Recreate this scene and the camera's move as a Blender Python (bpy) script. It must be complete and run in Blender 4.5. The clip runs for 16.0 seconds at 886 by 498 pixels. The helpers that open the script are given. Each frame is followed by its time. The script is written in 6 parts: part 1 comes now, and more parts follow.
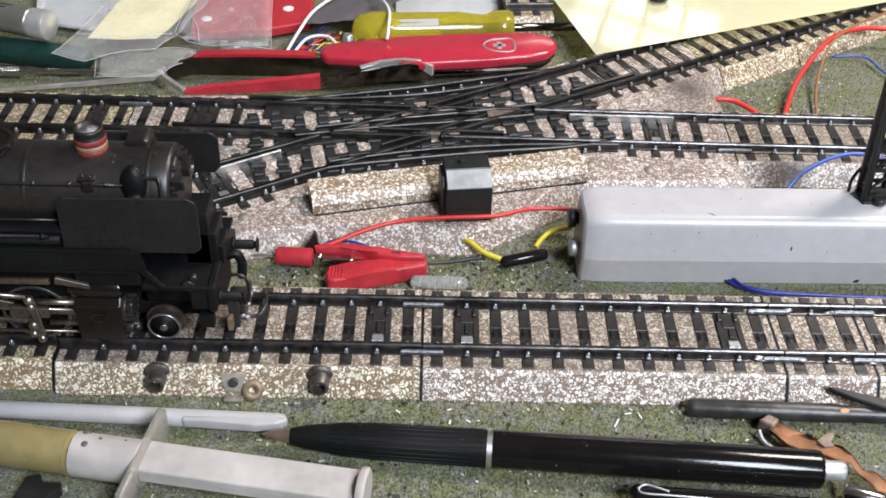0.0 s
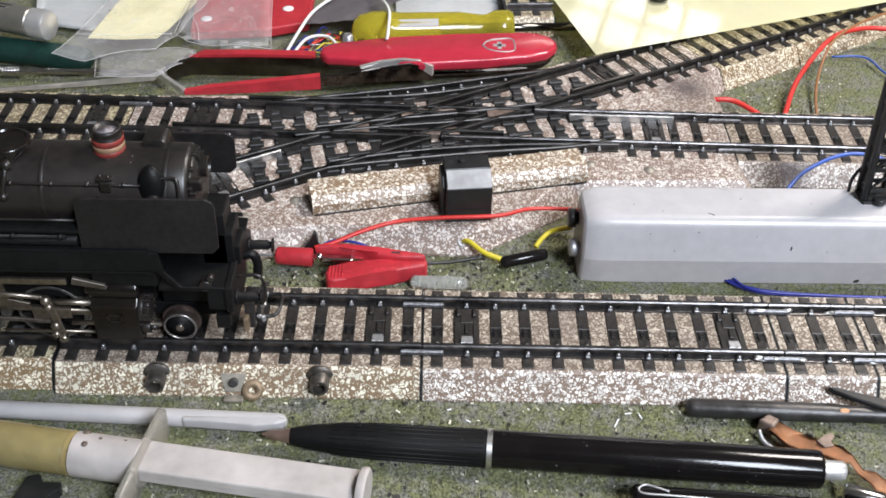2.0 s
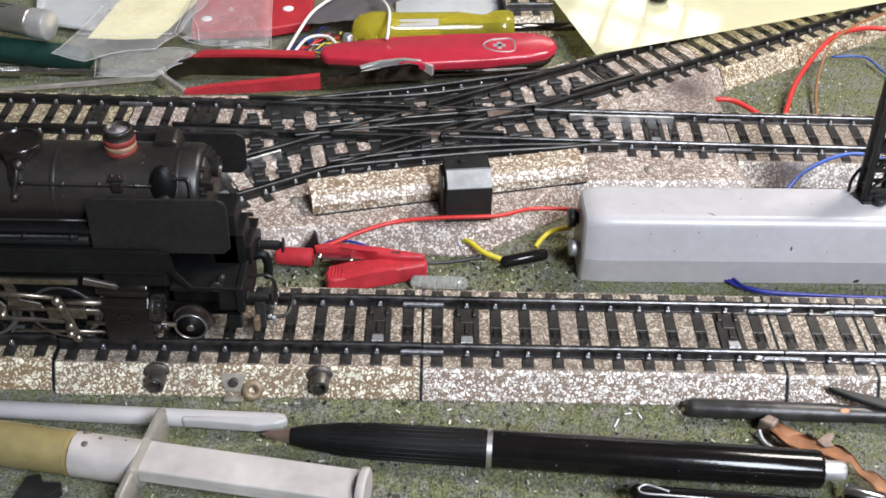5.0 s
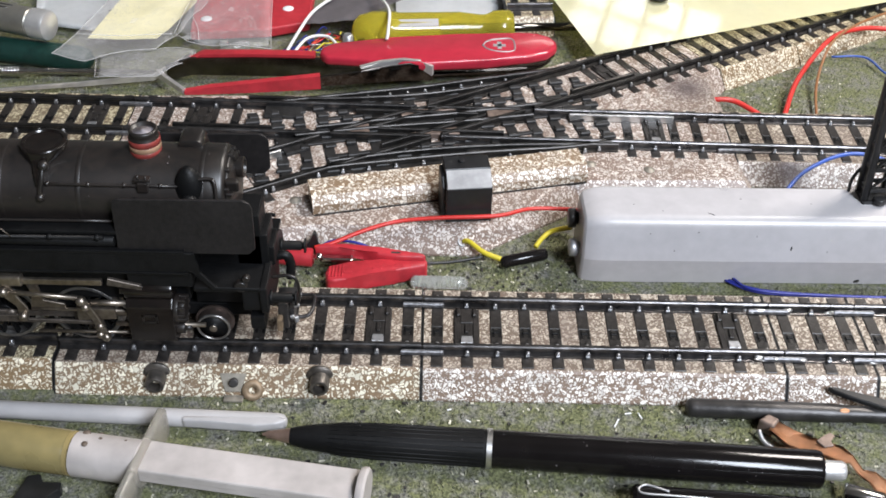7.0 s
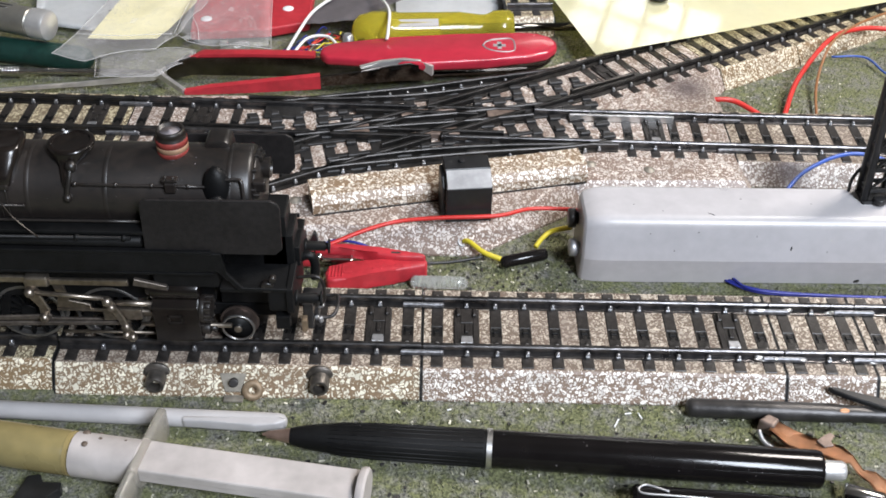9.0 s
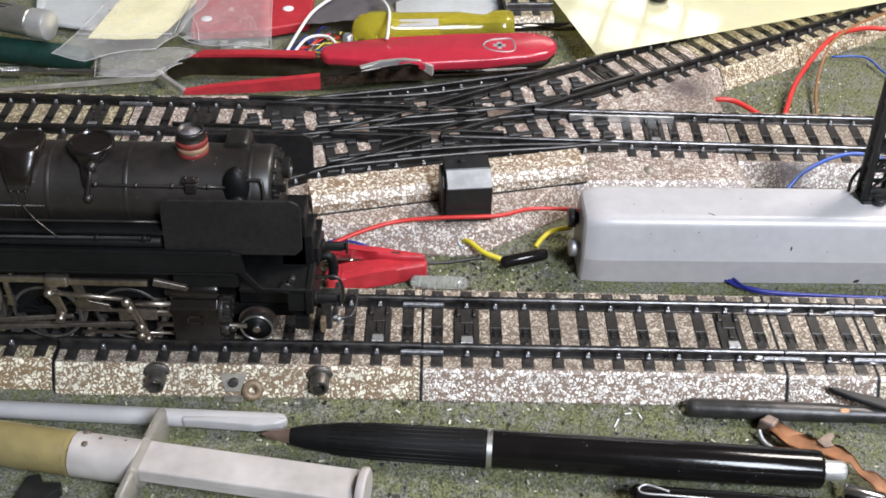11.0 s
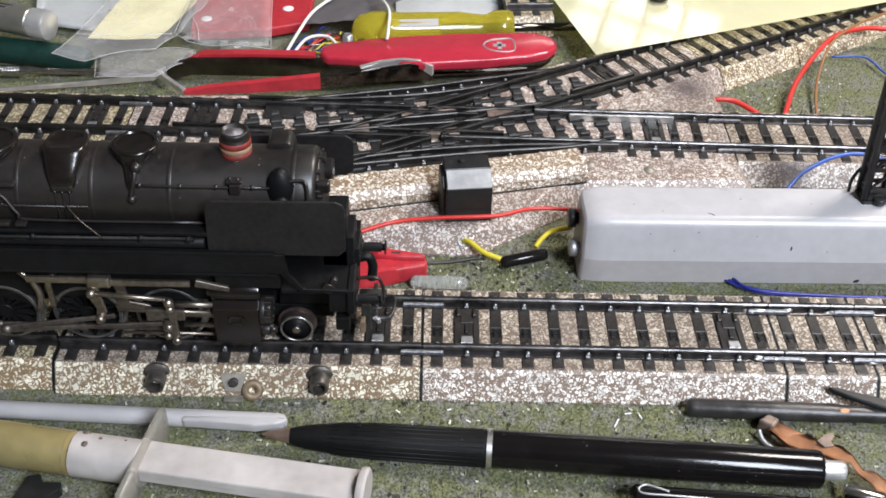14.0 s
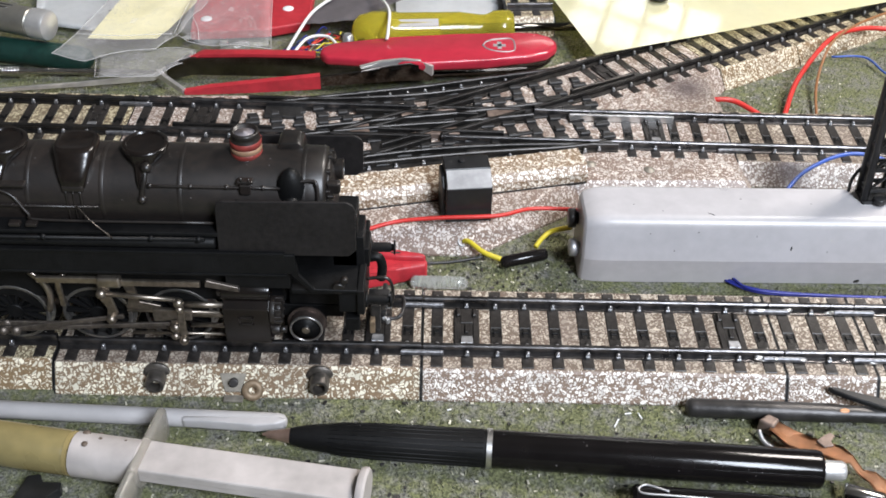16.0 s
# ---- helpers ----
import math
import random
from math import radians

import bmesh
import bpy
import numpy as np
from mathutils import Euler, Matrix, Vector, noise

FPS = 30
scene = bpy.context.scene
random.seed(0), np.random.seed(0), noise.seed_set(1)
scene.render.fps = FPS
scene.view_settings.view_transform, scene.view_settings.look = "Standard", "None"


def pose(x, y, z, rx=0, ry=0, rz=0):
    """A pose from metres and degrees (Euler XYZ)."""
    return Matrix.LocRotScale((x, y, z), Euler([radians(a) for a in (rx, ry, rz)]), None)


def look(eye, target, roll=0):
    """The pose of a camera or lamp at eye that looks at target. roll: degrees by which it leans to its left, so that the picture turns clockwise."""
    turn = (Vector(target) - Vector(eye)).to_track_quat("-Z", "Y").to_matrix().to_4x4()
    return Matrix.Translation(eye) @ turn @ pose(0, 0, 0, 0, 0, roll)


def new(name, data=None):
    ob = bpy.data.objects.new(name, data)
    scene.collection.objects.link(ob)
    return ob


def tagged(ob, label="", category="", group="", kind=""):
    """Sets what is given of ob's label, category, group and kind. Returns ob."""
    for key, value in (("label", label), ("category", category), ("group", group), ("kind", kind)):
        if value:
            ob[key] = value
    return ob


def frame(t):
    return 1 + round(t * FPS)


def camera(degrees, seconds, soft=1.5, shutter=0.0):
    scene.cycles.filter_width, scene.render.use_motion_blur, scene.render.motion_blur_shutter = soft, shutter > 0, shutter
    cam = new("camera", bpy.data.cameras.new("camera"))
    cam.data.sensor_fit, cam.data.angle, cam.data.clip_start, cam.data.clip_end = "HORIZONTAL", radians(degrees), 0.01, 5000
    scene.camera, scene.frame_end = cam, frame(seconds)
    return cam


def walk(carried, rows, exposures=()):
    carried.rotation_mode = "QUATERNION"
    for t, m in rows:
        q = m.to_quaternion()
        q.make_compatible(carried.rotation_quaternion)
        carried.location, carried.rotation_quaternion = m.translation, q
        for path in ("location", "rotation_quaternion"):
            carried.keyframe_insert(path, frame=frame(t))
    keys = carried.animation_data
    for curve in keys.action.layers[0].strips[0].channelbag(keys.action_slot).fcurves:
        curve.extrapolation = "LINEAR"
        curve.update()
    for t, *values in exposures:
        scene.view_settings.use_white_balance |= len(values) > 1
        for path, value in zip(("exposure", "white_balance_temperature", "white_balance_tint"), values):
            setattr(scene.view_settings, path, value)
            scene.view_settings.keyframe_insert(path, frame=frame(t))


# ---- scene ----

cam = camera(44.42, 16.0, soft=1.7)
EYE = (0.002803, -0.204749, 0.195805)
AIM = (EYE[0] + 0.00723, EYE[1] + 0.78121, EYE[2] - 0.62433)
VIEW = look(EYE, AIM, 1.44)
walk(cam, [(0.0, VIEW), (16.0, VIEW)])

# ---- light: a bench lamp over the right hand, a cool window behind, a dim room ----
world = bpy.data.worlds.new("room_air")
world.use_nodes = True
world.node_tree.nodes["Background"].inputs[0].default_value = (0.80, 0.88, 1.0, 1)
world.node_tree.nodes["Background"].inputs[1].default_value = 0.55
scene.world = world
scene.view_settings.exposure = 0.0


def area_lamp(name, eye, target, size, power, colour, size_y=None):
    data = bpy.data.lights.new(name, "AREA")
    data.energy, data.color, data.size = power, colour, size
    if size_y:
        data.shape, data.size_y = "RECTANGLE", size_y
    ob = new(name, data)
    ob.matrix_world = look(eye, target)
    return ob


area_lamp("bench_lamp_light", (0.36, 0.20, 0.52), (0.0, 0.08, 0), 0.15, 4.2, (1.0, 0.935, 0.875))
area_lamp("window_light", (0.44, -0.72, 0.80), (0.0, 0.05, 0), 0.26, 20.6, (0.82, 0.89, 1.0), 0.42)


# ---- mesh tools, in millimetres ----
MM = 0.001


def box(bm, x0, x1, y0, y1, z0, z1, bev=0.0, seg=2, m=None):
    vs = [bm.verts.new((x, y, z)) for z in (z0, z1) for y in (y0, y1) for x in (x0, x1)]
    fs = [bm.faces.new([vs[i] for i in q]) for q in ((0, 2, 3, 1), (4, 5, 7, 6), (0, 1, 5, 4), (2, 6, 7, 3), (0, 4, 6, 2), (1, 3, 7, 5))]
    if m is not None:
        bmesh.ops.transform(bm, matrix=m, verts=vs)
    if bev:
        es = list({e for f in fs for e in f.edges})
        bmesh.ops.bevel(bm, geom=es, offset=bev, segments=seg, affect="EDGES", profile=0.5)
    return bm


def frame_of(d):
    d = Vector(d).normalized()
    a = Vector((0, 0, 1)) if abs(d.z) < 0.9 else Vector((1, 0, 0))
    u = d.cross(a).normalized()
    return u, u.cross(d)


def lathe(bm, p0, p1, prof, seg=20, caps=True):
    """Rings along p0 -> p1; prof: (fraction or millimetres along, radius)."""
    p0, p1 = Vector(p0), Vector(p1)
    d = (p1 - p0).normalized()
    u, v = frame_of(d)
    rings = []
    for s, r in prof:
        c = p0 + d * s
        rings.append([bm.verts.new(c + (u * math.cos(a) + v * math.sin(a)) * max(r, 0.001)) for a in (2 * math.pi * k / seg for k in range(seg))])
    for a, b in zip(rings, rings[1:]):
        for k in range(seg):
            f = bm.faces.new((a[k], a[(k + 1) % seg], b[(k + 1) % seg], b[k]))
            f.smooth = True
    if caps:
        bm.faces.new(rings[0][::-1])
        bm.faces.new(rings[-1])
    return bm


def rod(bm, p0, p1, r, r1=None, seg=14, rnd=0.0):
    n = (Vector(p1) - Vector(p0)).length
    r1 = r if r1 is None else r1
    if rnd:
        return lathe(bm, p0, p1, [(0, r - rnd), (rnd * 0.3, r - rnd * 0.3), (rnd, r), (n - rnd, r1), (n - rnd * 0.3, r1 - rnd * 0.3), (n, r1 - rnd)], seg)
    return lathe(bm, p0, p1, [(0, r), (n, r1)], seg)


def ball(bm, c, r, sx=1, sy=1, sz=1, seg=14):
    vs = bmesh.ops.create_uvsphere(bm, u_segments=seg, v_segments=max(6, seg // 2), radius=r)["verts"]
    bmesh.ops.transform(bm, matrix=Matrix.Translation(c) @ Matrix.Diagonal((sx, sy, sz, 1)), verts=vs)
    for f in {f for v in vs for f in v.link_faces}:
        f.smooth = True
    return bm


def smooth_path(pts, n=8):
    pts = [Vector(p) for p in pts]
    out = []
    for i in range(len(pts) - 1):
        a, b = pts[i], pts[i + 1]
        m0 = (b - pts[i - 1]) / 2 if i else b - a
        m1 = (pts[i + 2] - a) / 2 if i + 2 < len(pts) else b - a
        for k in range(n):
            t = k / n
            out.append(a * (2 * t**3 - 3 * t**2 + 1) + m0 * (t**3 - 2 * t**2 + t) + b * (3 * t**2 - 2 * t**3) + m1 * (t**3 - t**2))
    return out + [pts[-1]]


def tube(bm, pts, r, seg=8, n=8):
    pts = smooth_path(pts, n) if n > 1 else [Vector(p) for p in pts]
    rings, u = [], None
    for i, p in enumerate(pts):
        d = (pts[min(i + 1, len(pts) - 1)] - pts[max(i - 1, 0)]).normalized()
        u = frame_of(d)[0] if u is None else (u - d * u.dot(d)).normalized()
        v = d.cross(u)
        rings.append([bm.verts.new(p + (u * math.cos(a) + v * math.sin(a)) * r) for a in (2 * math.pi * k / seg for k in range(seg))])
    for a, b in zip(rings, rings[1:]):
        for k in range(seg):
            bm.faces.new((a[k], a[(k + 1) % seg], b[(k + 1) % seg], b[k])).smooth = True
    bm.faces.new(rings[0][::-1])
    bm.faces.new(rings[-1])
    return bm


def sweep(bm, pts, prof, n=1, closed=True, z_up=True):
    """A profile of (side, height) points carried along a level path; side is to the left of the way."""
    pts = smooth_path(pts, n) if n > 1 else [Vector(p) for p in pts]
    rings = []
    for i, p in enumerate(pts):
        d = pts[min(i + 1, len(pts) - 1)] - pts[max(i - 1, 0)]
        left = Vector((-d.y, d.x, 0)).normalized()
        rings.append([bm.verts.new(p + left * a + Vector((0, 0, b))) for a, b in prof])
    k = len(prof)
    for a, b in zip(rings, rings[1:]):
        for j in range(k if closed else k - 1):
            bm.faces.new((a[j], a[(j + 1) % k], b[(j + 1) % k], b[j]))
    if closed:
        bm.faces.new(rings[0][::-1])
        bm.faces.new(rings[-1])
    return bm


def slab(bm, outline, z0, z1, bev=0.0, seg=2, m=None):
    """A flat plate of the given outline (x, y)."""
    lo = [bm.verts.new((x, y, z0)) for x, y in outline]
    hi = [bm.verts.new((x, y, z1)) for x, y in outline]
    k = len(outline)
    fs = [bm.faces.new(lo[::-1]), bm.faces.new(hi)]
    fs += [bm.faces.new((lo[i], lo[(i + 1) % k], hi[(i + 1) % k], hi[i])) for i in range(k)]
    if m is not None:
        bmesh.ops.transform(bm, matrix=m, verts=lo + hi)
    if bev:
        bmesh.ops.bevel(bm, geom=list({e for f in fs for e in f.edges}), offset=bev, segments=seg, affect="EDGES", profile=0.5)
    return bm


STAND = pose(0, 0, 0, 90)  # turns a plate's outline (x, y) to (x, z), its thickness to -y


def mesh_of(name, bm, material, smooth=False):
    bmesh.ops.recalc_face_normals(bm, faces=bm.faces)
    bmesh.ops.scale(bm, vec=(MM, MM, MM), verts=bm.verts)
    me = bpy.data.meshes.new(name)
    if smooth:
        for f in bm.faces:
            f.smooth = True
        for e in bm.edges:
            if len(e.link_faces) == 2 and e.calc_face_angle() > (0.7 if smooth is True else smooth):
                e.smooth = False
    bm.to_mesh(me)
    bm.free()
    me.materials.append(material)
    return me


def thing(name, label, category, group="", kind="", at=None):
    ob = tagged(new(name), label, category, group, kind)
    ob.empty_display_size = 0.005
    if at is not None:
        ob.matrix_world = at
    return ob


def part(name, bm, material, parent=None, label="", smooth=False):
    ob = new(name, bm if isinstance(bm, bpy.types.Mesh) else mesh_of(name, bm, material, smooth))
    if parent:
        ob.parent = parent
    if label:
        tagged(ob, label)
    return ob


def solo(name, bm, material, label, category, group="", kind="", smooth=False):
    return tagged(new(name, mesh_of(name, bm, material, smooth)), label, category, group, kind)


def mm(x, y, z, rx=0, ry=0, rz=0):
    return pose(x * MM, y * MM, z * MM, rx, ry, rz)


# ---- materials ----
def shader(name, colour, rough=0.5, metal=0.0, spread=0.12, grain=900.0, bump=0.0, bump_scale=2500.0, second=None, stain=90.0, spec=0.5, coat=0.0, rough_var=0.1):
    """A surface whose colour varies at two scales, with fine relief."""
    m = bpy.data.materials.new(name)
    m.use_nodes = True
    nt = m.node_tree
    n, l = nt.nodes, nt.links
    b = n["Principled BSDF"]
    b.inputs["Metallic"].default_value = metal
    b.inputs["Specular IOR Level"].default_value = spec
    b.inputs["Coat Weight"].default_value = coat
    tc = n.new("ShaderNodeTexCoord")
    big = n.new("ShaderNodeTexNoise")
    big.inputs["Scale"].default_value, big.inputs["Detail"].default_value = stain, 4
    fine = n.new("ShaderNodeTexNoise")
    fine.inputs["Scale"].default_value, fine.inputs["Detail"].default_value = grain, 3
    l.new(tc.outputs["Object"], big.inputs["Vector"])
    l.new(tc.outputs["Object"], fine.inputs["Vector"])
    add = n.new("ShaderNodeMath")
    add.operation = "ADD"
    l.new(big.outputs["Fac"], add.inputs[0])
    l.new(fine.outputs["Fac"], add.inputs[1])
    ramp = n.new("ShaderNodeMapRange")
    ramp.inputs["From Min"].default_value, ramp.inputs["From Max"].default_value = 0.7, 1.3
    l.new(add.outputs[0], ramp.inputs["Value"])
    mix = n.new("ShaderNodeMix")
    mix.data_type = "RGBA"
    lo = tuple(c * (1 - spread) for c in colour)
    hi = second if second else tuple(min(1, c * (1 + spread)) for c in colour)
    mix.inputs[6].default_value, mix.inputs[7].default_value = (*lo, 1), (*hi, 1)
    l.new(ramp.outputs[0], mix.inputs[0])
    l.new(mix.outputs[2], b.inputs["Base Color"])
    rr = n.new("ShaderNodeMapRange")
    rr.inputs["To Min"].default_value, rr.inputs["To Max"].default_value = max(0.02, rough - rough_var), min(1, rough + rough_var)
    l.new(big.outputs["Fac"], rr.inputs["Value"])
    l.new(rr.outputs[0], b.inputs["Roughness"])
    if bump:
        bn = n.new("ShaderNodeTexNoise")
        bn.inputs["Scale"].default_value, bn.inputs["Detail"].default_value = bump_scale, 3
        l.new(tc.outputs["Object"], bn.inputs["Vector"])
        bp = n.new("ShaderNodeBump")
        bp.inputs["Strength"].default_value, bp.inputs["Distance"].default_value = bump, 0.0003
        l.new(bn.outputs["Fac"], bp.inputs["Height"])
        l.new(bp.outputs[0], b.inputs["Normal"])
    return m


def ballast(name, dark, chip, scale, share, dirt, rough=0.42, burn=None):
    """Tinplate printed with pale stone chips on brown, glossy and dusty."""
    m = bpy.data.materials.new(name)
    m.use_nodes = True
    nt = m.node_tree
    n, l = nt.nodes, nt.links
    b = n["Principled BSDF"]
    tc = n.new("ShaderNodeTexCoord")
    warp = n.new("ShaderNodeTexNoise")
    warp.inputs["Scale"].default_value, warp.inputs["Detail"].default_value = scale * 0.9, 1
    l.new(tc.outputs["Object"], warp.inputs["Vector"])
    bend = n.new("ShaderNodeVectorMath")
    bend.operation = "MULTIPLY_ADD"
    bend.inputs[1].default_value = (2.1 / scale,) * 3
    l.new(warp.outputs["Color"], bend.inputs[0])
    l.new(tc.outputs["Object"], bend.inputs[2])
    gap = n.new("ShaderNodeTexVoronoi")
    gap.feature = "DISTANCE_TO_EDGE"
    gap.inputs["Scale"].default_value = scale
    l.new(bend.outputs[0], gap.inputs["Vector"])
    cell = n.new("ShaderNodeTexVoronoi")
    cell.inputs["Scale"].default_value = scale
    l.new(bend.outputs[0], cell.inputs["Vector"])
    pick = n.new("ShaderNodeSeparateColor")
    l.new(cell.outputs["Color"], pick.inputs[0])
    limit = n.new("ShaderNodeMath")
    limit.operation = "MULTIPLY_ADD"
    limit.inputs[1].default_value, limit.inputs[2].default_value = share, 0.03
    l.new(pick.outputs[0], limit.inputs[0])
    over = n.new("ShaderNodeMath")
    over.operation = "SUBTRACT"
    l.new(gap.outputs["Distance"], over.inputs[0])
    l.new(limit.outputs[0], over.inputs[1])
    edge = n.new("ShaderNodeMapRange")
    edge.inputs["From Min"].default_value, edge.inputs["From Max"].default_value = 0.0, 0.045
    l.new(over.outputs[0], edge.inputs["Value"])
    tone = n.new("ShaderNodeTexNoise")
    tone.inputs["Scale"].default_value, tone.inputs["Detail"].default_value = scale * 1.7, 2
    l.new(tc.outputs["Object"], tone.inputs["Vector"])
    base = n.new("ShaderNodeMix")
    base.data_type = "RGBA"
    base.inputs[6].default_value, base.inputs[7].default_value = (*[c * 0.7 for c in dark], 1), (*[c * 1.3 for c in dark], 1)
    l.new(tone.outputs["Fac"], base.inputs[0])
    mix = n.new("ShaderNodeMix")
    mix.data_type = "RGBA"
    l.new(edge.outputs[0], mix.inputs[0])
    l.new(base.outputs[2], mix.inputs[6])
    pale = n.new("ShaderNodeMix")
    pale.data_type = "RGBA"
    pale.inputs[6].default_value, pale.inputs[7].default_value = (*[c * 0.72 for c in chip], 1), (*[min(1, c * 1.12) for c in chip], 1)
    l.new(pick.outputs[1], pale.inputs[0])
    l.new(pale.outputs[2], mix.inputs[7])
    dust = n.new("ShaderNodeTexNoise")
    dust.inputs["Scale"].default_value, dust.inputs["Detail"].default_value = 45, 5
    l.new(tc.outputs["Object"], dust.inputs["Vector"])
    dr = n.new("ShaderNodeMapRange")
    dr.inputs["From Min"].default_value, dr.inputs["From Max"].default_value, dr.inputs["To Max"].default_value = 0.45, 0.75, dirt
    l.new(dust.outputs["Fac"], dr.inputs["Value"])
    grime = n.new("ShaderNodeMix")
    grime.data_type = "RGBA"
    grime.inputs[7].default_value = (0.17, 0.13, 0.11, 1)
    l.new(dr.outputs[0], grime.inputs[0])
    l.new(mix.outputs[2], grime.inputs[6])
    last = grime
    if burn:
        far = n.new("ShaderNodeVectorMath")
        far.operation = "DISTANCE"
        far.inputs[1].default_value = burn
        l.new(tc.outputs["Object"], far.inputs[0])
        ragged = n.new("ShaderNodeMath")
        ragged.operation = "MULTIPLY_ADD"
        ragged.inputs[1].default_value = 0.008
        l.new(dust.outputs["Fac"], ragged.inputs[0])
        l.new(far.outputs["Value"], ragged.inputs[2])
        spot = n.new("ShaderNodeMapRange")
        spot.inputs["From Min"].default_value, spot.inputs["From Max"].default_value = 0.006, 0.0155
        spot.inputs["To Min"].default_value, spot.inputs["To Max"].default_value = 0.85, 0.0
        l.new(ragged.outputs[0], spot.inputs["Value"])
        last = n.new("ShaderNodeMix")
        last.data_type = "RGBA"
        last.inputs[7].default_value = (0.075, 0.055, 0.06, 1)
        l.new(spot.outputs[0], last.inputs[0])
        l.new(grime.outputs[2], last.inputs[6])
    l.new(last.outputs[2], b.inputs["Base Color"])
    b.inputs["Roughness"].default_value = rough
    bp = n.new("ShaderNodeBump")
    bp.inputs["Strength"].default_value, bp.inputs["Distance"].default_value = 0.25, 0.00015
    l.new(edge.outputs[0], bp.inputs["Height"])
    l.new(bp.outputs[0], b.inputs["Normal"])
    return m


def clear(name, colour, rough=0.08, ior=1.45, trans=1.0, alpha=1.0, bump=0.0):
    m = bpy.data.materials.new(name)
    m.use_nodes = True
    b = m.node_tree.nodes["Principled BSDF"]
    b.inputs["Base Color"].default_value = (*colour, 1)
    b.inputs["Roughness"].default_value = rough
    b.inputs["IOR"].default_value = ior
    b.inputs["Transmission Weight"].default_value = trans
    b.inputs["Alpha"].default_value = alpha
    if bump:
        n, l = m.node_tree.nodes, m.node_tree.links
        tc, bn, bp = n.new("ShaderNodeTexCoord"), n.new("ShaderNodeTexNoise"), n.new("ShaderNodeBump")
        bn.inputs["Scale"].default_value, bn.inputs["Detail"].default_value = 160, 3
        l.new(tc.outputs["Object"], bn.inputs["Vector"])
        bp.inputs["Strength"].default_value, bp.inputs["Distance"].default_value = bump, 0.001
        l.new(bn.outputs["Fac"], bp.inputs["Height"])
        l.new(bp.outputs[0], b.inputs["Normal"])
    return m


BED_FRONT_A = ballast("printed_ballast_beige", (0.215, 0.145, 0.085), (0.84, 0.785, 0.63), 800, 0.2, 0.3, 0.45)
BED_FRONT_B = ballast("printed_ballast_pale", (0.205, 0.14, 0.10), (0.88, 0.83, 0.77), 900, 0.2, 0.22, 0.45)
BED_TOP = ballast("printed_ballast_bed_top", (0.14, 0.102, 0.075), (0.54, 0.475, 0.39), 900, 0.2, 0.55, 0.5)
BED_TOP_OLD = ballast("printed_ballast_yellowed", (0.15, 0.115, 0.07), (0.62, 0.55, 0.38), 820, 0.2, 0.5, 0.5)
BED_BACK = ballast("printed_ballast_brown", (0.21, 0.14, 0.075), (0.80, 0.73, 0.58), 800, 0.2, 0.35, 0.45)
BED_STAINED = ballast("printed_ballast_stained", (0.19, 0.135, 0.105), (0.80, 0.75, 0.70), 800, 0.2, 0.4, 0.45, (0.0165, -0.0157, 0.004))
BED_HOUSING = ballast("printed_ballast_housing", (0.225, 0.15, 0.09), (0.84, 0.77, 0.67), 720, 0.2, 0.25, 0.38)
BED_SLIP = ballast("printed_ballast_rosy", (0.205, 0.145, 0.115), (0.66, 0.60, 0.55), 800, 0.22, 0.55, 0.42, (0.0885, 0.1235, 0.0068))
SLEEPER = shader("sleeper_black_tinplate", (0.018, 0.0165, 0.016), 0.38, 0.0, 0.6, 900, 0.3, second=(0.037, 0.032, 0.029), spec=0.4)
RAIL = shader("rail_dark_steel", (0.105, 0.10, 0.10), 0.3, 0.9, 0.5, 400, 0.15)
RAIL_OLD = shader("rail_browned_steel", (0.040, 0.037, 0.035), 0.36, 0.75, 0.5, 300, 0.2)
BRIGHT = shader("bright_nickel", (0.66, 0.65, 0.64), 0.36, 1.0, 0.2, 500, 0.05)
DULL = shader("dull_zinc", (0.44, 0.44, 0.45), 0.46, 0.8, 0.25, 500, 0.1)
SPIKE = shader("spike_steel", (0.34, 0.34, 0.35), 0.42, 0.9, 0.3, 900)
LOCO = shader("loco_black_paint", (0.0098, 0.0088, 0.0084), 0.4, 0.0, 0.3, 500, 0.07, 1800, stain=45, second=(0.019, 0.0142, 0.012), spec=0.62)
LOCO_GLOSS = shader("loco_glossy_black", (0.0065, 0.0052, 0.0048), 0.23, 0.0, 0.3, 500, 0.04, 1800, stain=60, second=(0.012, 0.0085, 0.007), spec=0.55)
LOCO_DULL = shader("loco_matt_black", (0.005, 0.005, 0.0053), 0.5, 0.0, 0.4, 500, 0.2, 1800, spec=0.22)
DEFLECTOR = shader("dusty_matt_black", (0.0125, 0.0108, 0.0107), 0.55, 0.0, 0.4, 700, 0.15, 1800, stain=70, spec=0.3)
NOTE = shader("yellow_folded_paper", (0.93, 0.86, 0.50), 0.65, 0.0, 0.04, 300, 0.06)
GEAR = shader("valve_gear_nickel", (0.33, 0.285, 0.24), 0.36, 0.95, 0.35, 700, 0.1)
GEAR_DULL = shader("tarnished_rod_steel", (0.17, 0.145, 0.125), 0.5, 0.85, 0.4, 700, 0.15)
RIM = shader("wheel_rim_steel", (0.30, 0.29, 0.28), 0.32, 0.9, 0.3, 700)
RED = shader("red_celluloid", (0.42, 0.024, 0.044), 0.24, 0.0, 0.12, 200, 0.0, coat=0.2, rough_var=0.08)
RED_RUBBER = shader("red_vinyl", (0.40, 0.024, 0.034), 0.42, 0.0, 0.2, 400, 0.2)
RED_WIRE = shader("red_insulation", (0.52, 0.025, 0.02), 0.42, 0.0, 0.1, 500)
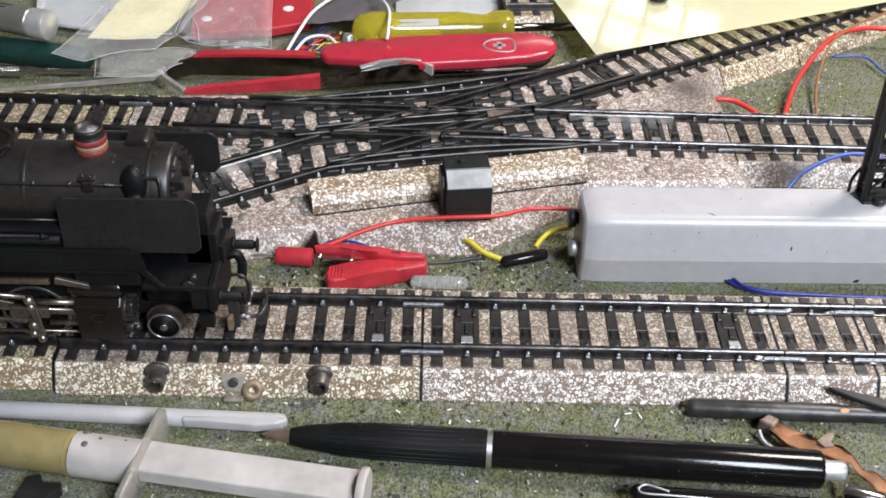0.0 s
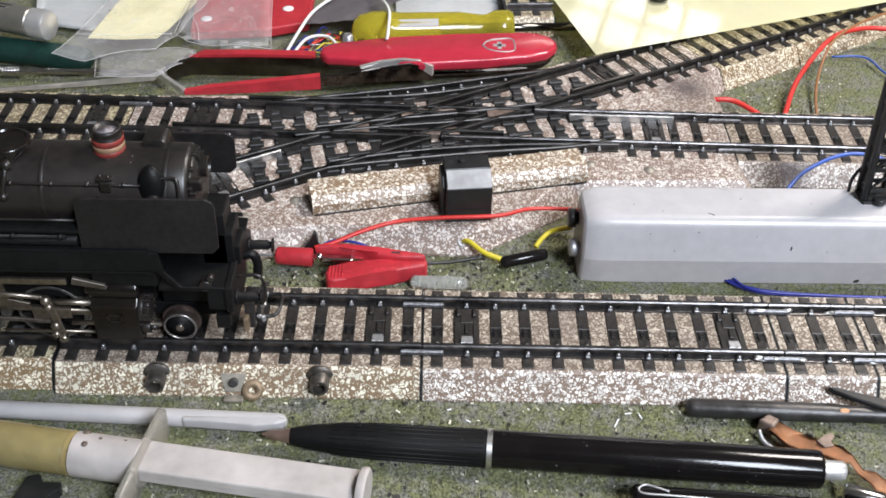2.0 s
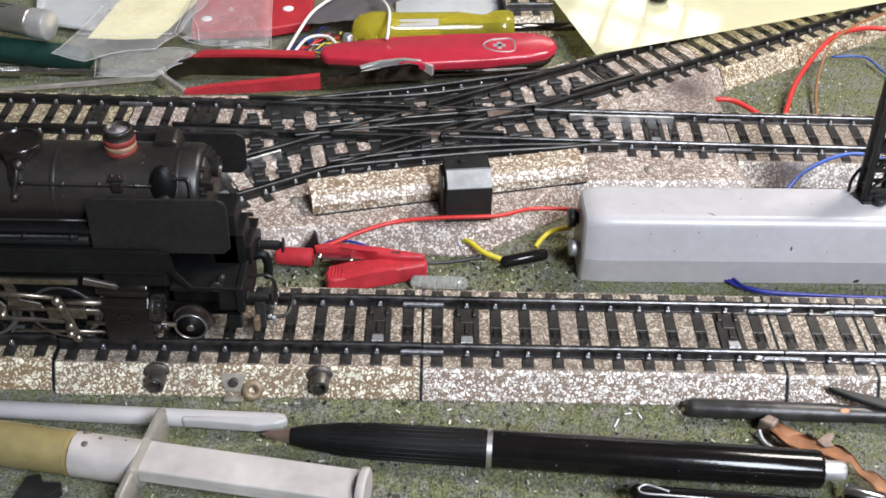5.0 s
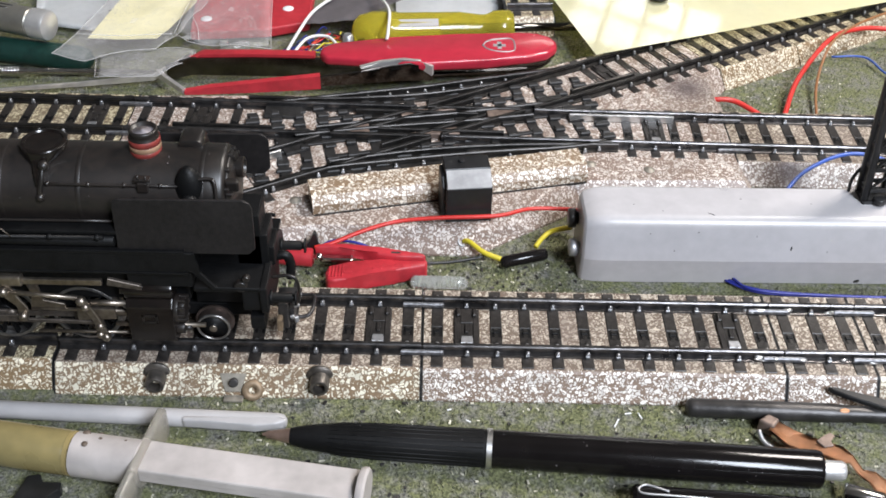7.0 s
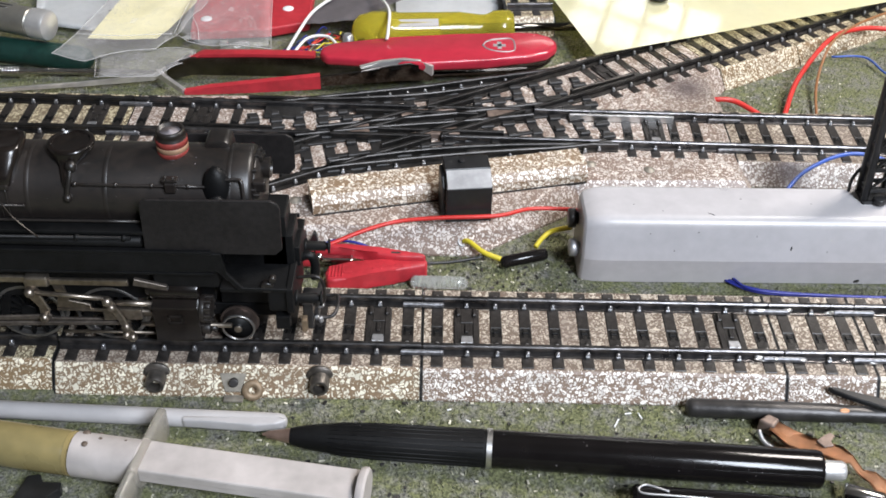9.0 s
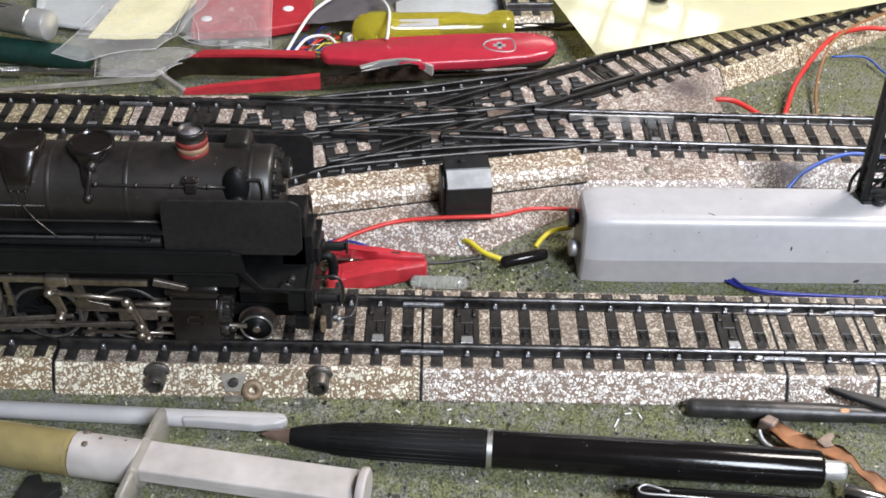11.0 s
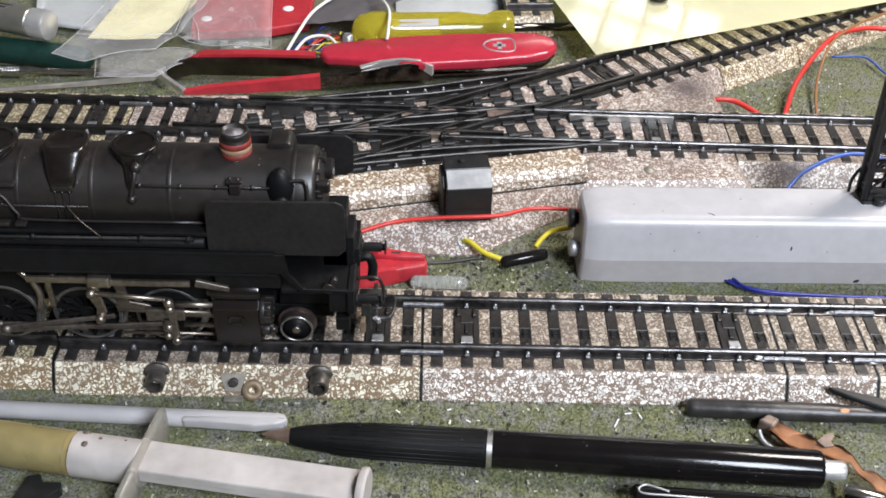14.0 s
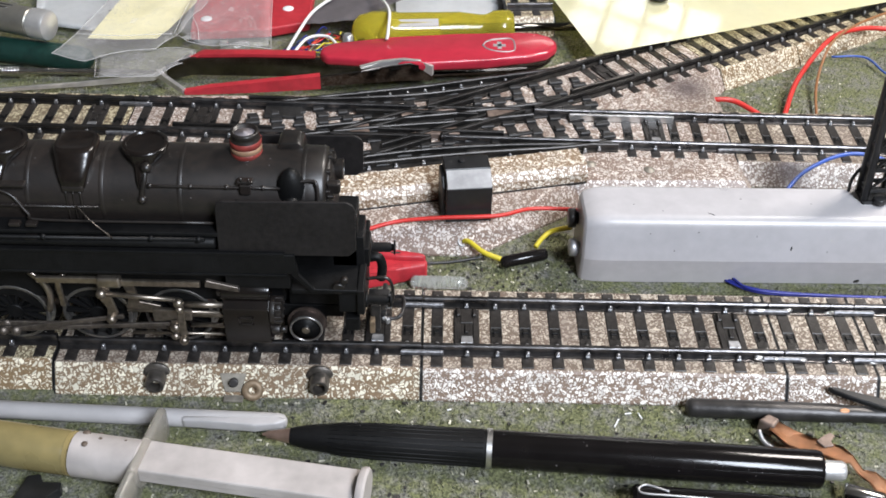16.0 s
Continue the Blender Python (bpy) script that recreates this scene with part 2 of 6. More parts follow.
BLUE_WIRE = shader("blue_insulation", (0.045, 0.10, 0.38), 0.4, 0.0, 0.12, 500)
NAVY_WIRE = shader("navy_insulation", (0.02, 0.028, 0.22), 0.4, 0.0, 0.12, 500)
YELLOW_WIRE = shader("yellow_insulation", (0.52, 0.43, 0.03), 0.42, 0.0, 0.1, 500)
BROWN_WIRE = shader("brown_insulation", (0.26, 0.12, 0.05), 0.42, 0.0, 0.1, 500)
WHITE_WIRE = shader("white_insulation", (0.74, 0.72, 0.70), 0.42, 0.0, 0.06, 500)
BLACK_PLASTIC = shader("black_plastic", (0.014, 0.014, 0.015), 0.36, 0.0, 0.25, 500, 0.08)
BLACK_GLOSS = shader("black_lacquer", (0.007, 0.006, 0.006), 0.14, 0.0, 0.2, 300, 0.02, spec=0.25, rough_var=0.04)
GREY_CAST = shader("grey_enamel", (0.425, 0.41, 0.42), 0.3, 0.0, 0.07, 300, 0.05, 900, stain=30, spec=0.45)
GREY_PLASTIC = shader("grey_white_plastic", (0.40, 0.385, 0.385), 0.42, 0.0, 0.07, 300, 0.04)
GREEN_CLOTH = shader("dark_green_cover", (0.006, 0.034, 0.026), 0.5, 0.0, 0.3, 500, 0.2)
PAPER = shader("yellow_note_paper", (0.97, 0.93, 0.66), 0.045, 0.0, 0.02, 300, 0.0, rough_var=0.005)
PAPER_WHITE = shader("white_paper", (0.74, 0.75, 0.76), 0.75, 0.0, 0.05, 300, 0.08)
STEEL = shader("polished_steel", (0.50, 0.49, 0.48), 0.18, 1.0, 0.15, 300, 0.04)
STEEL_DARK = shader("darkened_blade_steel", (0.13, 0.12, 0.112), 0.14, 1.0, 0.3, 300, 0.06)
COPPER = shader("copper_strip", (0.46, 0.225, 0.115), 0.5, 0.3, 0.3, 300, 0.25, 900)
SCORCHED = shader("scorched_metal", (0.05, 0.047, 0.046), 0.4, 0.5, 0.5, 200, 0.3, 900)
FOIL = clear("clear_plastic_film", (0.86, 0.84, 0.84), 0.16, 1.45, 0.0, 0.22, 0.5)
FOIL_EDGE = clear("film_welded_edge", (0.90, 0.88, 0.88), 0.25, 1.4, 0.0, 0.3)
STEEL_BRUSHED = shader("brushed_tweezer_steel", (0.74, 0.71, 0.69), 0.42, 0.8, 0.2, 300, 0.06)
AMBER = clear("yellow_clear_handle", (0.97, 0.83, 0.10), 0.1, 1.32, 0.8)
GLASSY = clear("clear_tube_plastic", (0.93, 0.95, 0.93), 0.1, 1.42, 0.86)
SYRINGE = clear("milky_barrel", (0.74, 0.70, 0.63), 0.2, 1.4, 0.8)
SYRINGE_FILLED = shader("yellow_grease_barrel", (0.185, 0.155, 0.072), 0.28, 0.0, 0.3, 120, 0.0, stain=80, second=(0.25, 0.20, 0.085), coat=0.3)
PLUNGER = shader("white_nylon", (0.46, 0.42, 0.40), 0.38, 0.0, 0.2, 200, 0.08, stain=60, second=(0.52, 0.475, 0.455))
GREY_LEATHER = shader("grey_plastic_sheet", (0.20, 0.18, 0.19), 0.5, 0.0, 0.1, 300, 0.1)
RUST = shader("brown_washer", (0.23, 0.165, 0.105), 0.5, 0.25, 0.3, 700, 0.2)
FROG_TIP = shader("bronze_tip", (0.36, 0.25, 0.20), 0.35, 0.7, 0.3, 500, 0.1)
TREAD = shader("browned_wheel_steel", (0.11, 0.085, 0.075), 0.4, 0.8, 0.4, 700)
GREASE = shader("old_yellow_grease", (0.27, 0.21, 0.09), 0.4, 0.0, 0.25, 300)
SMUDGE = shader("grey_brown_smudge", (0.12, 0.09, 0.07), 0.6, 0.0, 0.3, 700)
TERMINAL = shader("dusty_terminal_tin", (0.27, 0.245, 0.205), 0.5, 0.35, 0.35, 500, 0.2)
CHROME_WHITE = shader("brushed_alloy", (0.70, 0.69, 0.68), 0.34, 0.7, 0.1, 300, 0.05)
SILVER = shader("silver_paint", (0.34, 0.325, 0.29), 0.33, 0.7, 0.12, 300, 0.06)
SOLE = shader("black_sole_plate", (0.018, 0.017, 0.017), 0.5, 0.1, 0.6, 500, 0.4, 900)
JOINT = shader("smeared_solder", (0.20, 0.20, 0.21), 0.45, 0.75, 0.6, 600, 0.4)
WORN_GREY = shader("worn_grey_alloy", (0.40, 0.40, 0.41), 0.45, 0.5, 0.25, 300, 0.2)
SOCKET = shader("burnt_brass", (0.15, 0.135, 0.12), 0.4, 0.75, 0.5, 500, 0.2)
CREAM = shader("cream_band", (0.31, 0.185, 0.115), 0.5, 0.0, 0.25, 700)
REDBAND = shader("red_band", (0.21, 0.032, 0.026), 0.5, 0.0, 0.25, 700)


def grass_mat():
    """Olive flocked mat over a grey ground, worn in patches."""
    m = bpy.data.materials.new("flocked_grass_mat")
    m.use_nodes = True
    nt = m.node_tree
    n, l = nt.nodes, nt.links
    b = n["Principled BSDF"]
    b.inputs["Roughness"].default_value = 0.9
    b.inputs["Specular IOR Level"].default_value = 0.2
    tc = n.new("ShaderNodeTexCoord")

    def noise_of(scale, detail):
        t = n.new("ShaderNodeTexNoise")
        t.inputs["Scale"].default_value, t.inputs["Detail"].default_value = scale, detail
        l.new(tc.outputs["Object"], t.inputs["Vector"])
        return t.outputs["Fac"]

    worn, fleck, hue = noise_of(110, 6), noise_of(1500, 3), noise_of(420, 3)
    green = n.new("ShaderNodeMix")
    green.data_type = "RGBA"
    green.inputs[6].default_value, green.inputs[7].default_value = (0.078, 0.083, 0.045, 1), (0.195, 0.205, 0.102, 1)
    fr = n.new("ShaderNodeMapRange")
    fr.inputs["From Min"].default_value, fr.inputs["From Max"].default_value = 0.35, 0.65
    l.new(fleck, fr.inputs["Value"])
    l.new(fr.outputs[0], green.inputs[0])
    grey = n.new("ShaderNodeMix")
    grey.data_type = "RGBA"
    grey.inputs[6].default_value, grey.inputs[7].default_value = (0.095, 0.093, 0.082, 1), (0.245, 0.24, 0.21, 1)
    l.new(fr.outputs[0], grey.inputs[0])
    add = n.new("ShaderNodeMath")
    add.operation = "ADD"
    l.new(worn, add.inputs[0])
    l.new(hue, add.inputs[1])
    wr = n.new("ShaderNodeMapRange")
    wr.inputs["From Min"].default_value, wr.inputs["From Max"].default_value = 0.88, 1.22
    l.new(add.outputs[0], wr.inputs["Value"])
    mix = n.new("ShaderNodeMix")
    mix.data_type = "RGBA"
    l.new(wr.outputs[0], mix.inputs[0])
    l.new(green.outputs[2], mix.inputs[6])
    l.new(grey.outputs[2], mix.inputs[7])
    l.new(mix.outputs[2], b.inputs["Base Color"])
    bp = n.new("ShaderNodeBump")
    bp.inputs["Strength"].default_value, bp.inputs["Distance"].default_value = 0.8, 0.0006
    l.new(fleck, bp.inputs["Height"])
    l.new(bp.outputs[0], b.inputs["Normal"])
    return m


GRASS = grass_mat()

# ---- the board and the room round it ----
def room():
    bm = bmesh.new()
    n = 90
    grid = [[bm.verts.new((-700 + 1400 * i / n, -420 + 1100 * j / n, 0.5 * noise.noise(Vector((i * 0.37, j * 0.37, 3))) - 0.25)) for i in range(n + 1)] for j in range(n + 1)]
    for j in range(n):
        for i in range(n):
            bm.faces.new((grid[j][i], grid[j][i + 1], grid[j + 1][i + 1], grid[j + 1][i])).smooth = True
    solo("ground", bm, GRASS, "olive flocked grass mat, worn grey in patches, on a layout board", "ground", kind="structure")
    wall = shader("cream_wall_paint", (0.60, 0.59, 0.57), 0.8, 0.0, 0.05, 60, 0.1, 300, stain=3)
    wood = shader("board_wood", (0.30, 0.20, 0.11), 0.6, 0.0, 0.2, 80, 0.1, 300, stain=12)
    bm = bmesh.new()
    box(bm, -700, 700, -420, 680, -24, -2)
    solo("layout_board", bm, wood, "plain wooden layout board under the grass mat", "board", kind="structure")
    bm = bmesh.new()
    box(bm, -2200, 2200, -2000, 2200, -860, -800)
    solo("floor", bm, wood, "brown wooden floor of the room", "floor", kind="structure")
    bm = bmesh.new()
    box(bm, -2200, 2200, -2000, 2200, 1600, 1660)
    solo("ceiling", bm, wall, "plain cream ceiling of the room", "ceiling", kind="structure")
    for name, q in (("wall_north", (-2200, 2200, 2200, 2280)), ("wall_south", (-2200, 2200, -2080, -2000)), ("wall_west", (-2280, -2200, -2000, 2200)), ("wall_east", (2200, 2280, -2000, 2200))):
        bm = bmesh.new()
        box(bm, *q, -800, 1600)
        solo(name, bm, wall, "plain cream wall of the room", "wall", kind="structure")


room()


# ---- track sections ----
RAIL_PROFILE = [(-1.6, 6.8), (1.6, 6.8), (1.6, 7.2), (0.45, 7.5), (0.42, 8.5), (0.68, 8.75), (0.68, 9.2), (0.42, 9.5), (-0.42, 9.5), (-0.68, 9.2), (-0.68, 8.75), (-0.42, 8.5), (-0.45, 7.5), (-1.6, 7.2)]
BED_PROFILE = [(-19.0, -0.3), (-19.0, 0.3), (-15.3, 6.2), (-14.7, 6.75), (14.7, 6.75), (15.3, 6.2), (19.0, 0.3), (19.0, -0.3)]


def sleeper_mesh():
    """A low pressed sleeper with a window for the centre stud."""
    bm = bmesh.new()
    box(bm, -1.5, 1.5, -14.2, -3.3, 6.4, 7.02, 0.15, 1)
    box(bm, -1.5, 1.5, 0.1, 14.2, 6.4, 7.02, 0.15, 1)
    for x in (-1.5, 1.22):
        box(bm, x, x + 0.28, -3.3, 0.1, 6.4, 7.0)
    box(bm, -0.45, 0.45, -3.3, 0.1, 6.4, 6.95)
    return mesh_of("sleeper", bm, SLEEPER)


def stud_mesh():
    bm = bmesh.new()
    # Two flat black plates stand in for the shade inside the sleeper's window.
    box(bm, -1.22, -0.45, -3.3, 0.1, 6.7, 6.79)
    box(bm, 0.45, 1.22, -3.3, 0.1, 6.7, 6.79)
    box(bm, -0.7, 0.7, -1.9, -0.9, 6.8, 7.25, 0.1, 1)
    return mesh_of("stud_and_hole_dark", bm, LOCO_DULL)


def spike_mesh():
    bm = bmesh.new()
    box(bm, -0.6, 0.6, -0.6, 0.4, 7.0, 8.0, 0.2, 1)
    ball(bm, (0, 0.0, 8.1), 0.62, seg=8)
    return mesh_of("spike", bm, SPIKE)


def contact_mesh():
    """A black plate with a sunk window and two upright ears at its far end."""
    bm = bmesh.new()
    for q in ((-3.2, -1.6, -7.2, 6.6), (1.6, 3.2, -7.2, 6.6), (-1.6, 1.6, 1.4, 6.6), (-1.6, 1.6, -7.2, -3.6)):
        box(bm, *q, 6.9, 7.4, 0.15, 1)
    box(bm, -1.6, 1.6, -3.6, 1.4, 6.8, 7.1)
    box(bm, -0.5, 0.5, -2.4, 0.9, 7.1, 7.6, 0.15, 1)
    for x in (-2.7, 1.5):
        box(bm, x, x + 1.2, 3.6, 6.4, 7.3, 8.1, 0.3, 1)
    return mesh_of("contact_plate", bm, SLEEPER)


def tab_mesh():
    bm = bmesh.new()
    box(bm, -1.5, 1.5, -6.4, -4.4, 7.4, 7.75, 0.15, 1)
    box(bm, -1.4, 1.4, -4.4, -3.5, 7.1, 7.5, 0.15, 1)
    return mesh_of("contact_tab", bm, DULL)


def joiner_mesh():
    bm = bmesh.new()
    box(bm, -5.4, 5.4, -1.9, -0.75, 7.0, 8.35, 0.3, 1)
    return mesh_of("rail_joiner", bm, JOINT)


SLEEPER_ME, STUD_ME, SPIKE_ME, CONTACT_ME, TAB_ME, JOINER_ME = sleeper_mesh(), stud_mesh(), spike_mesh(), contact_mesh(), tab_mesh(), joiner_mesh()


def put(me, parent, m):
    ob = new(me.name.split(".")[0], me)
    ob.parent = parent
    ob.matrix_basis = m
    return ob


def dull_top(ob, bed):
    """The level top of a bed is darker and browner than its flanks."""
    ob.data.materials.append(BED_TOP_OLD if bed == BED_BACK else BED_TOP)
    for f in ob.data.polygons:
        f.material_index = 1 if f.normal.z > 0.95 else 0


def spikes_on(parent, x, y, rz=0, sides=(-10.25, -7.45, 7.45, 10.25)):
    for s in sides:
        put(SPIKE_ME, parent, mm(x, y, 0, 0, 0, rz) @ mm(0, s, 0, 0, 0, 0 if s in (-10.25, 7.45) else 180))


def straight(label, length, bed, at, joiners=(0, 1), rail=RAIL, contacts=True, first=3.75, step=7.5):
    t = thing("track_section", label, "track", group="track sections", at=at)
    bm = bmesh.new()
    sweep(bm, [(0.2, 0, 0), (length - 0.2, 0, 0)], BED_PROFILE)
    dull_top(part("roadbed", bm, bed, t, "printed tinplate ballast bed, darker and browner on its level top"), bed)
    for x in (0.1, length - 0.4):
        bm = bmesh.new()
        sweep(bm, [(x, 0, 0), (x + 0.3, 0, 0)], [(y * 1.006, z + 0.08) for y, z in BED_PROFILE])
        part("end_edge", bm, SOLE, t, "dark folded end edge")
    for s in (-8.85, 8.85):
        bm = bmesh.new()
        sweep(bm, [(0.2, s, 0), (length - 0.2, s, 0)], RAIL_PROFILE)
        part("rail", bm, rail, t)
    n = int((length - first) / step + 0.99)
    for k in range(n):
        x = first + step * k
        put(SLEEPER_ME, t, mm(x, 0, 0))
        put(STUD_ME, t, mm(x, 0, 0))
        if contacts and k in (1, n - 2) and n > 6:
            put(CONTACT_ME, t, mm(x, 0, 0))
            put(TAB_ME, t, mm(x, 0, 0))
        spikes_on(t, x, 0, 0, (-7.45, 10.25) if k in (0, n - 1) else (-10.25, -7.45, 7.45, 10.25))
    for j in joiners:
        for s in (-8.85, 8.85):
            put(JOINER_ME, t, mm(j * length, s, 0))
    return t


straight("worn tinplate track section with beige printed ballast", 90, BED_BACK, mm(-180.7, -0.5, -0.25, 0, 0, 0.9), (0,))
straight("worn tinplate track section with beige printed ballast", 90, BED_FRONT_A, mm(-90, -0.5, 0, 0, 0, 0.12), (1,))
straight("tinplate track section with pale printed ballast", 90, BED_FRONT_B, mm(0, -0.5, 0), (1,))
ADAPTER = straight("short tinplate adapter track with soldered joints", 22.5, BED_FRONT_B, mm(90, -0.5, 0, 0, 0, 0.15), (1,), first=3.75)
SOLDER = shader("bright_solder", (0.62, 0.61, 0.60), 0.32, 0.85, 0.35, 700, 0.4, 1200)
random.seed(21)
for y in (-8.85, 8.85):
    for k in range(11):
        x = random.choice((-1.0, 21.5)) + random.uniform(-6.5, 6.5)
        bm = bmesh.new()
        ball(bm, (0, 0, 0), random.uniform(0.5, 0.95), random.uniform(1.0, 2.4), 0.7, 0.6, 10)
        part("solder_blob", bm, SOLDER, ADAPTER, "bright lump of solder").matrix_basis = mm(x, y - random.uniform(0.7, 1.6), random.uniform(7.3, 8.0), 0, random.uniform(-8, 8), random.uniform(-6, 6))
straight("tinplate track section with pale printed ballast", 90, BED_FRONT_A, mm(112.5, -0.4, 0, 0, 0, 0.1), ())
straight("old tinplate track section behind the locomotive", 90, BED_BACK, mm(-187, 97.6, 0, 0, 0, -0.5), (1,), RAIL_OLD)
straight("old tinplate track section behind the locomotive", 90, BED_BACK, mm(-277, 98.4, 0, 0, 0, -0.5), (), RAIL_OLD)
straight("tinplate track section beside the grey box", 90, BED_STAINED, mm(97, 93.6, 0, 0, 0, -0.4), (0,), RAIL, False, first=4.9)


def curved(label, pts, bed, n=6, rail=RAIL_OLD):
    t = thing("track_section", label, "track", group="track sections")
    path = smooth_path([(x, y, 0) for x, y in pts], n)
    bm = bmesh.new()
    sweep(bm, path, BED_PROFILE)
    dull_top(part("roadbed", bm, bed, t, "printed tinplate ballast bed, darker and browner on its level top"), bed)
    for s in (-8.85, 8.85):
        bm = bmesh.new()
        sweep(bm, path, [(s + a, b) for a, b in RAIL_PROFILE])
        part("rail", bm, rail, t)
    run, want = 0.0, 3.75
    for a, b in zip(path, path[1:]):
        d = (b - a).length
        while run + d >= want:
            p = a + (b - a) * ((want - run) / d)
            rz = math.degrees(math.atan2(b.y - a.y, b.x - a.x))
            put(SLEEPER_ME, t, mm(p.x, p.y, 0, 0, 0, rz))
            put(STUD_ME, t, mm(p.x, p.y, 0, 0, 0, rz))
            spikes_on(t, p.x, p.y, rz)
            want += 7.5
        run += d
    return t


curved("short tinplate track section leading away under the papers", [(95.6, 150.2), (111, 159.4), (127, 169)], BED_BACK)
curved("tinplate track section leading away behind the wires", [(127.2, 169.2), (160, 190), (195, 214), (232, 243)], BED_BACK)
curved("tinplate track section hidden behind the locomotive", [(-250, -12), (-190, 2), (-140, 20), (-95.5, 40.2)], BED_BACK)


# ---- the double slip ----
FROG = shader("worn_brown_frog", (0.20, 0.15, 0.125), 0.5, 0.5, 0.4, 500, 0.2)
C30, S30 = math.cos(radians(30)), math.sin(radians(30))


def along(t, side=0.0):
    return (C30 * t - S30 * side, 95.3 + S30 * t + C30 * side)


def across(x, side=0.0):
    return (x, 95.3 - 0.0175 * x + side)


def double_slip():
    t = thing("double_slip_switch", "grimy tinplate double slip switch with crossing rails", "track", group="track sections")
    top = [(-88, 30), (-56, 37), (-31, 42), (13, 42), (38, 60), (45, 66.6), (96.8, 68.4), (96.8, 130), (102, 138), (88, 162), (25, 127), (-20, 114), (-97, 111), (-97, 83), (-52, 83), (-102, 54)]
    bm = bmesh.new()
    k = len(top)
    lo = []
    for i, (x, y) in enumerate(top):
        a, b = Vector(top[i - 1]), Vector(top[(i + 1) % k])
        p = Vector((x, y))
        n1, n2 = (p - a).normalized(), (b - p).normalized()
        nn = (Vector((n1.y, -n1.x)) + Vector((n2.y, -n2.x)))
        nn = nn.normalized() * min(4.7 / max(0.5, nn.length / 2), 7)
        lo.append((x + nn.x, y + nn.y))
    rings = [[bm.verts.new((x, y, -0.3)) for x, y in lo], [bm.verts.new((x, y, 0.4)) for x, y in lo], [bm.verts.new((x * 0.9 + u * 0.1, y * 0.9 + v * 0.1, 6.2)) for (x, y), (u, v) in zip(top, lo)], [bm.verts.new((x, y, 6.75)) for x, y in top]]
    for a, b in zip(rings, rings[1:]):
        for i in range(k):
            bm.faces.new((a[i], a[(i + 1) % k], b[(i + 1) % k], b[i]))
    bm.faces.new(rings[-1])
    part("roadbed", bm, BED_SLIP, t, "printed tinplate plate, rosy brown and dusty")

    def line(name, pts, mat=RAIL_OLD, n=1, prof=RAIL_PROFILE, label=""):
        b2 = bmesh.new()
        sweep(b2, [(x, y, 0) for x, y in pts], prof, n)
        part(name, b2, mat, t, label)

    # the four straight rails, with flangeway gaps where they cross
    for s, cuts in ((8.85, (-2.4, 33.0)), (-8.85, (-33.0, 2.4))):
        ends = [-97] + [c + d for c in cuts for d in (-1.7, 1.7)] + [97]
        for a, b in zip(ends[::2], ends[1::2]):
            line("rail", [across(a, s), across(b, s)], RAIL if abs(a) > 60 or abs(b) > 60 else RAIL_OLD)
    for s, cuts in ((8.85, (-33.0, 2.4)), (-8.85, (-2.4, 33.0))):
        ends = [-112] + [c + d for c in cuts for d in (-1.9, 1.9)] + [110]
        for a, b in zip(ends[::2], ends[1::2]):
            line("rail", [along(a, s), along(b, s)], RAIL_OLD)
    # curved rails of the slips: the outer ones and the inner ones beside them
    low = [along(-66, -8.85), (-33.5, 66.4), (-10, 72.4), (16, 77.6), (43, 81.6), across(58, -8.85)]
    high = [across(-52, 8.85), (-21, 112.6), (-2, 117.2), (17, 123.0), along(56, 8.85)]
    line("curved_rail", low, RAIL_OLD, 6)
    line("curved_rail", high, RAIL_OLD, 6)
    thin = [(a * 0.8, b) for a, b in RAIL_PROFILE]
    line("point_blade", [(-42, 85.2), (-16, 91.0), (10, 95.4), (34, 100.4)], RAIL_OLD, 6, thin)
    line("point_blade", [(-36, 90.4), (-14, 95.6), (10, 100.6), (40, 108.4)], RAIL_OLD, 6, thin)
    line("point_blade", [(-60, 108.0), (-30, 108.2), (0, 112.6), (26, 121.0)], RAIL_OLD, 6, thin)
    line("point_blade", [(-30, 71.0), (0, 78.6), (30, 82.4), (60, 83.6)], RAIL_OLD, 6, thin)
    line("check_rail", [across(-24, 5.6), across(16, 5.2)], RAIL_OLD, 1, thin)
    line("check_rail", [across(-16, -5.4), across(24, -5.6)], RAIL_OLD, 1, thin)
    line("check_rail", [along(-18, 5.4), along(20, 5.2)], RAIL_OLD, 1, thin)
    line("check_rail", [along(-20, -5.2), along(18, -5.4)], RAIL_OLD, 1, thin)
    guard = [(-0.55, 7.0), (0.55, 7.0), (0.55, 8.6), (0.5, 9.2), (0.25, 9.4), (-0.25, 9.4), (-0.5, 9.2), (-0.55, 8.6)]
    line("guard_rail", [along(-72, 6.2), along(-49, 6.4)], BRIGHT, 1, guard, "polished guard rail")
    line("guard_rail", [across(46, 6.4), across(80, 6.4)], BRIGHT, 1, guard, "polished guard rail")
    line("guard_rail", [along(52, -5.6), along(78, -6.2)], RAIL_OLD, 1, guard)
    line("guard_rail", [across(-82, -5.8), across(-50, -6.2)], RAIL_OLD, 1, guard)
    # frogs: flat rusty-brown wedges between the rails
    for pts in ([(-30, 87.6), (-19.4, 93.4), (-18.6, 87.4)], [(30, 103.2), (19.4, 97.4), (18.6, 103.4)], [(-9, 87.2), (9, 92.4), (10, 88.2)], [(9, 103.4), (-9, 98.2), (-10, 102.4)]):
        b2 = bmesh.new()
        slab(b2, pts, 6.9, 8.9, 0.2, 1)
        part("frog", b2, FROG, t, "worn brown frog plate")
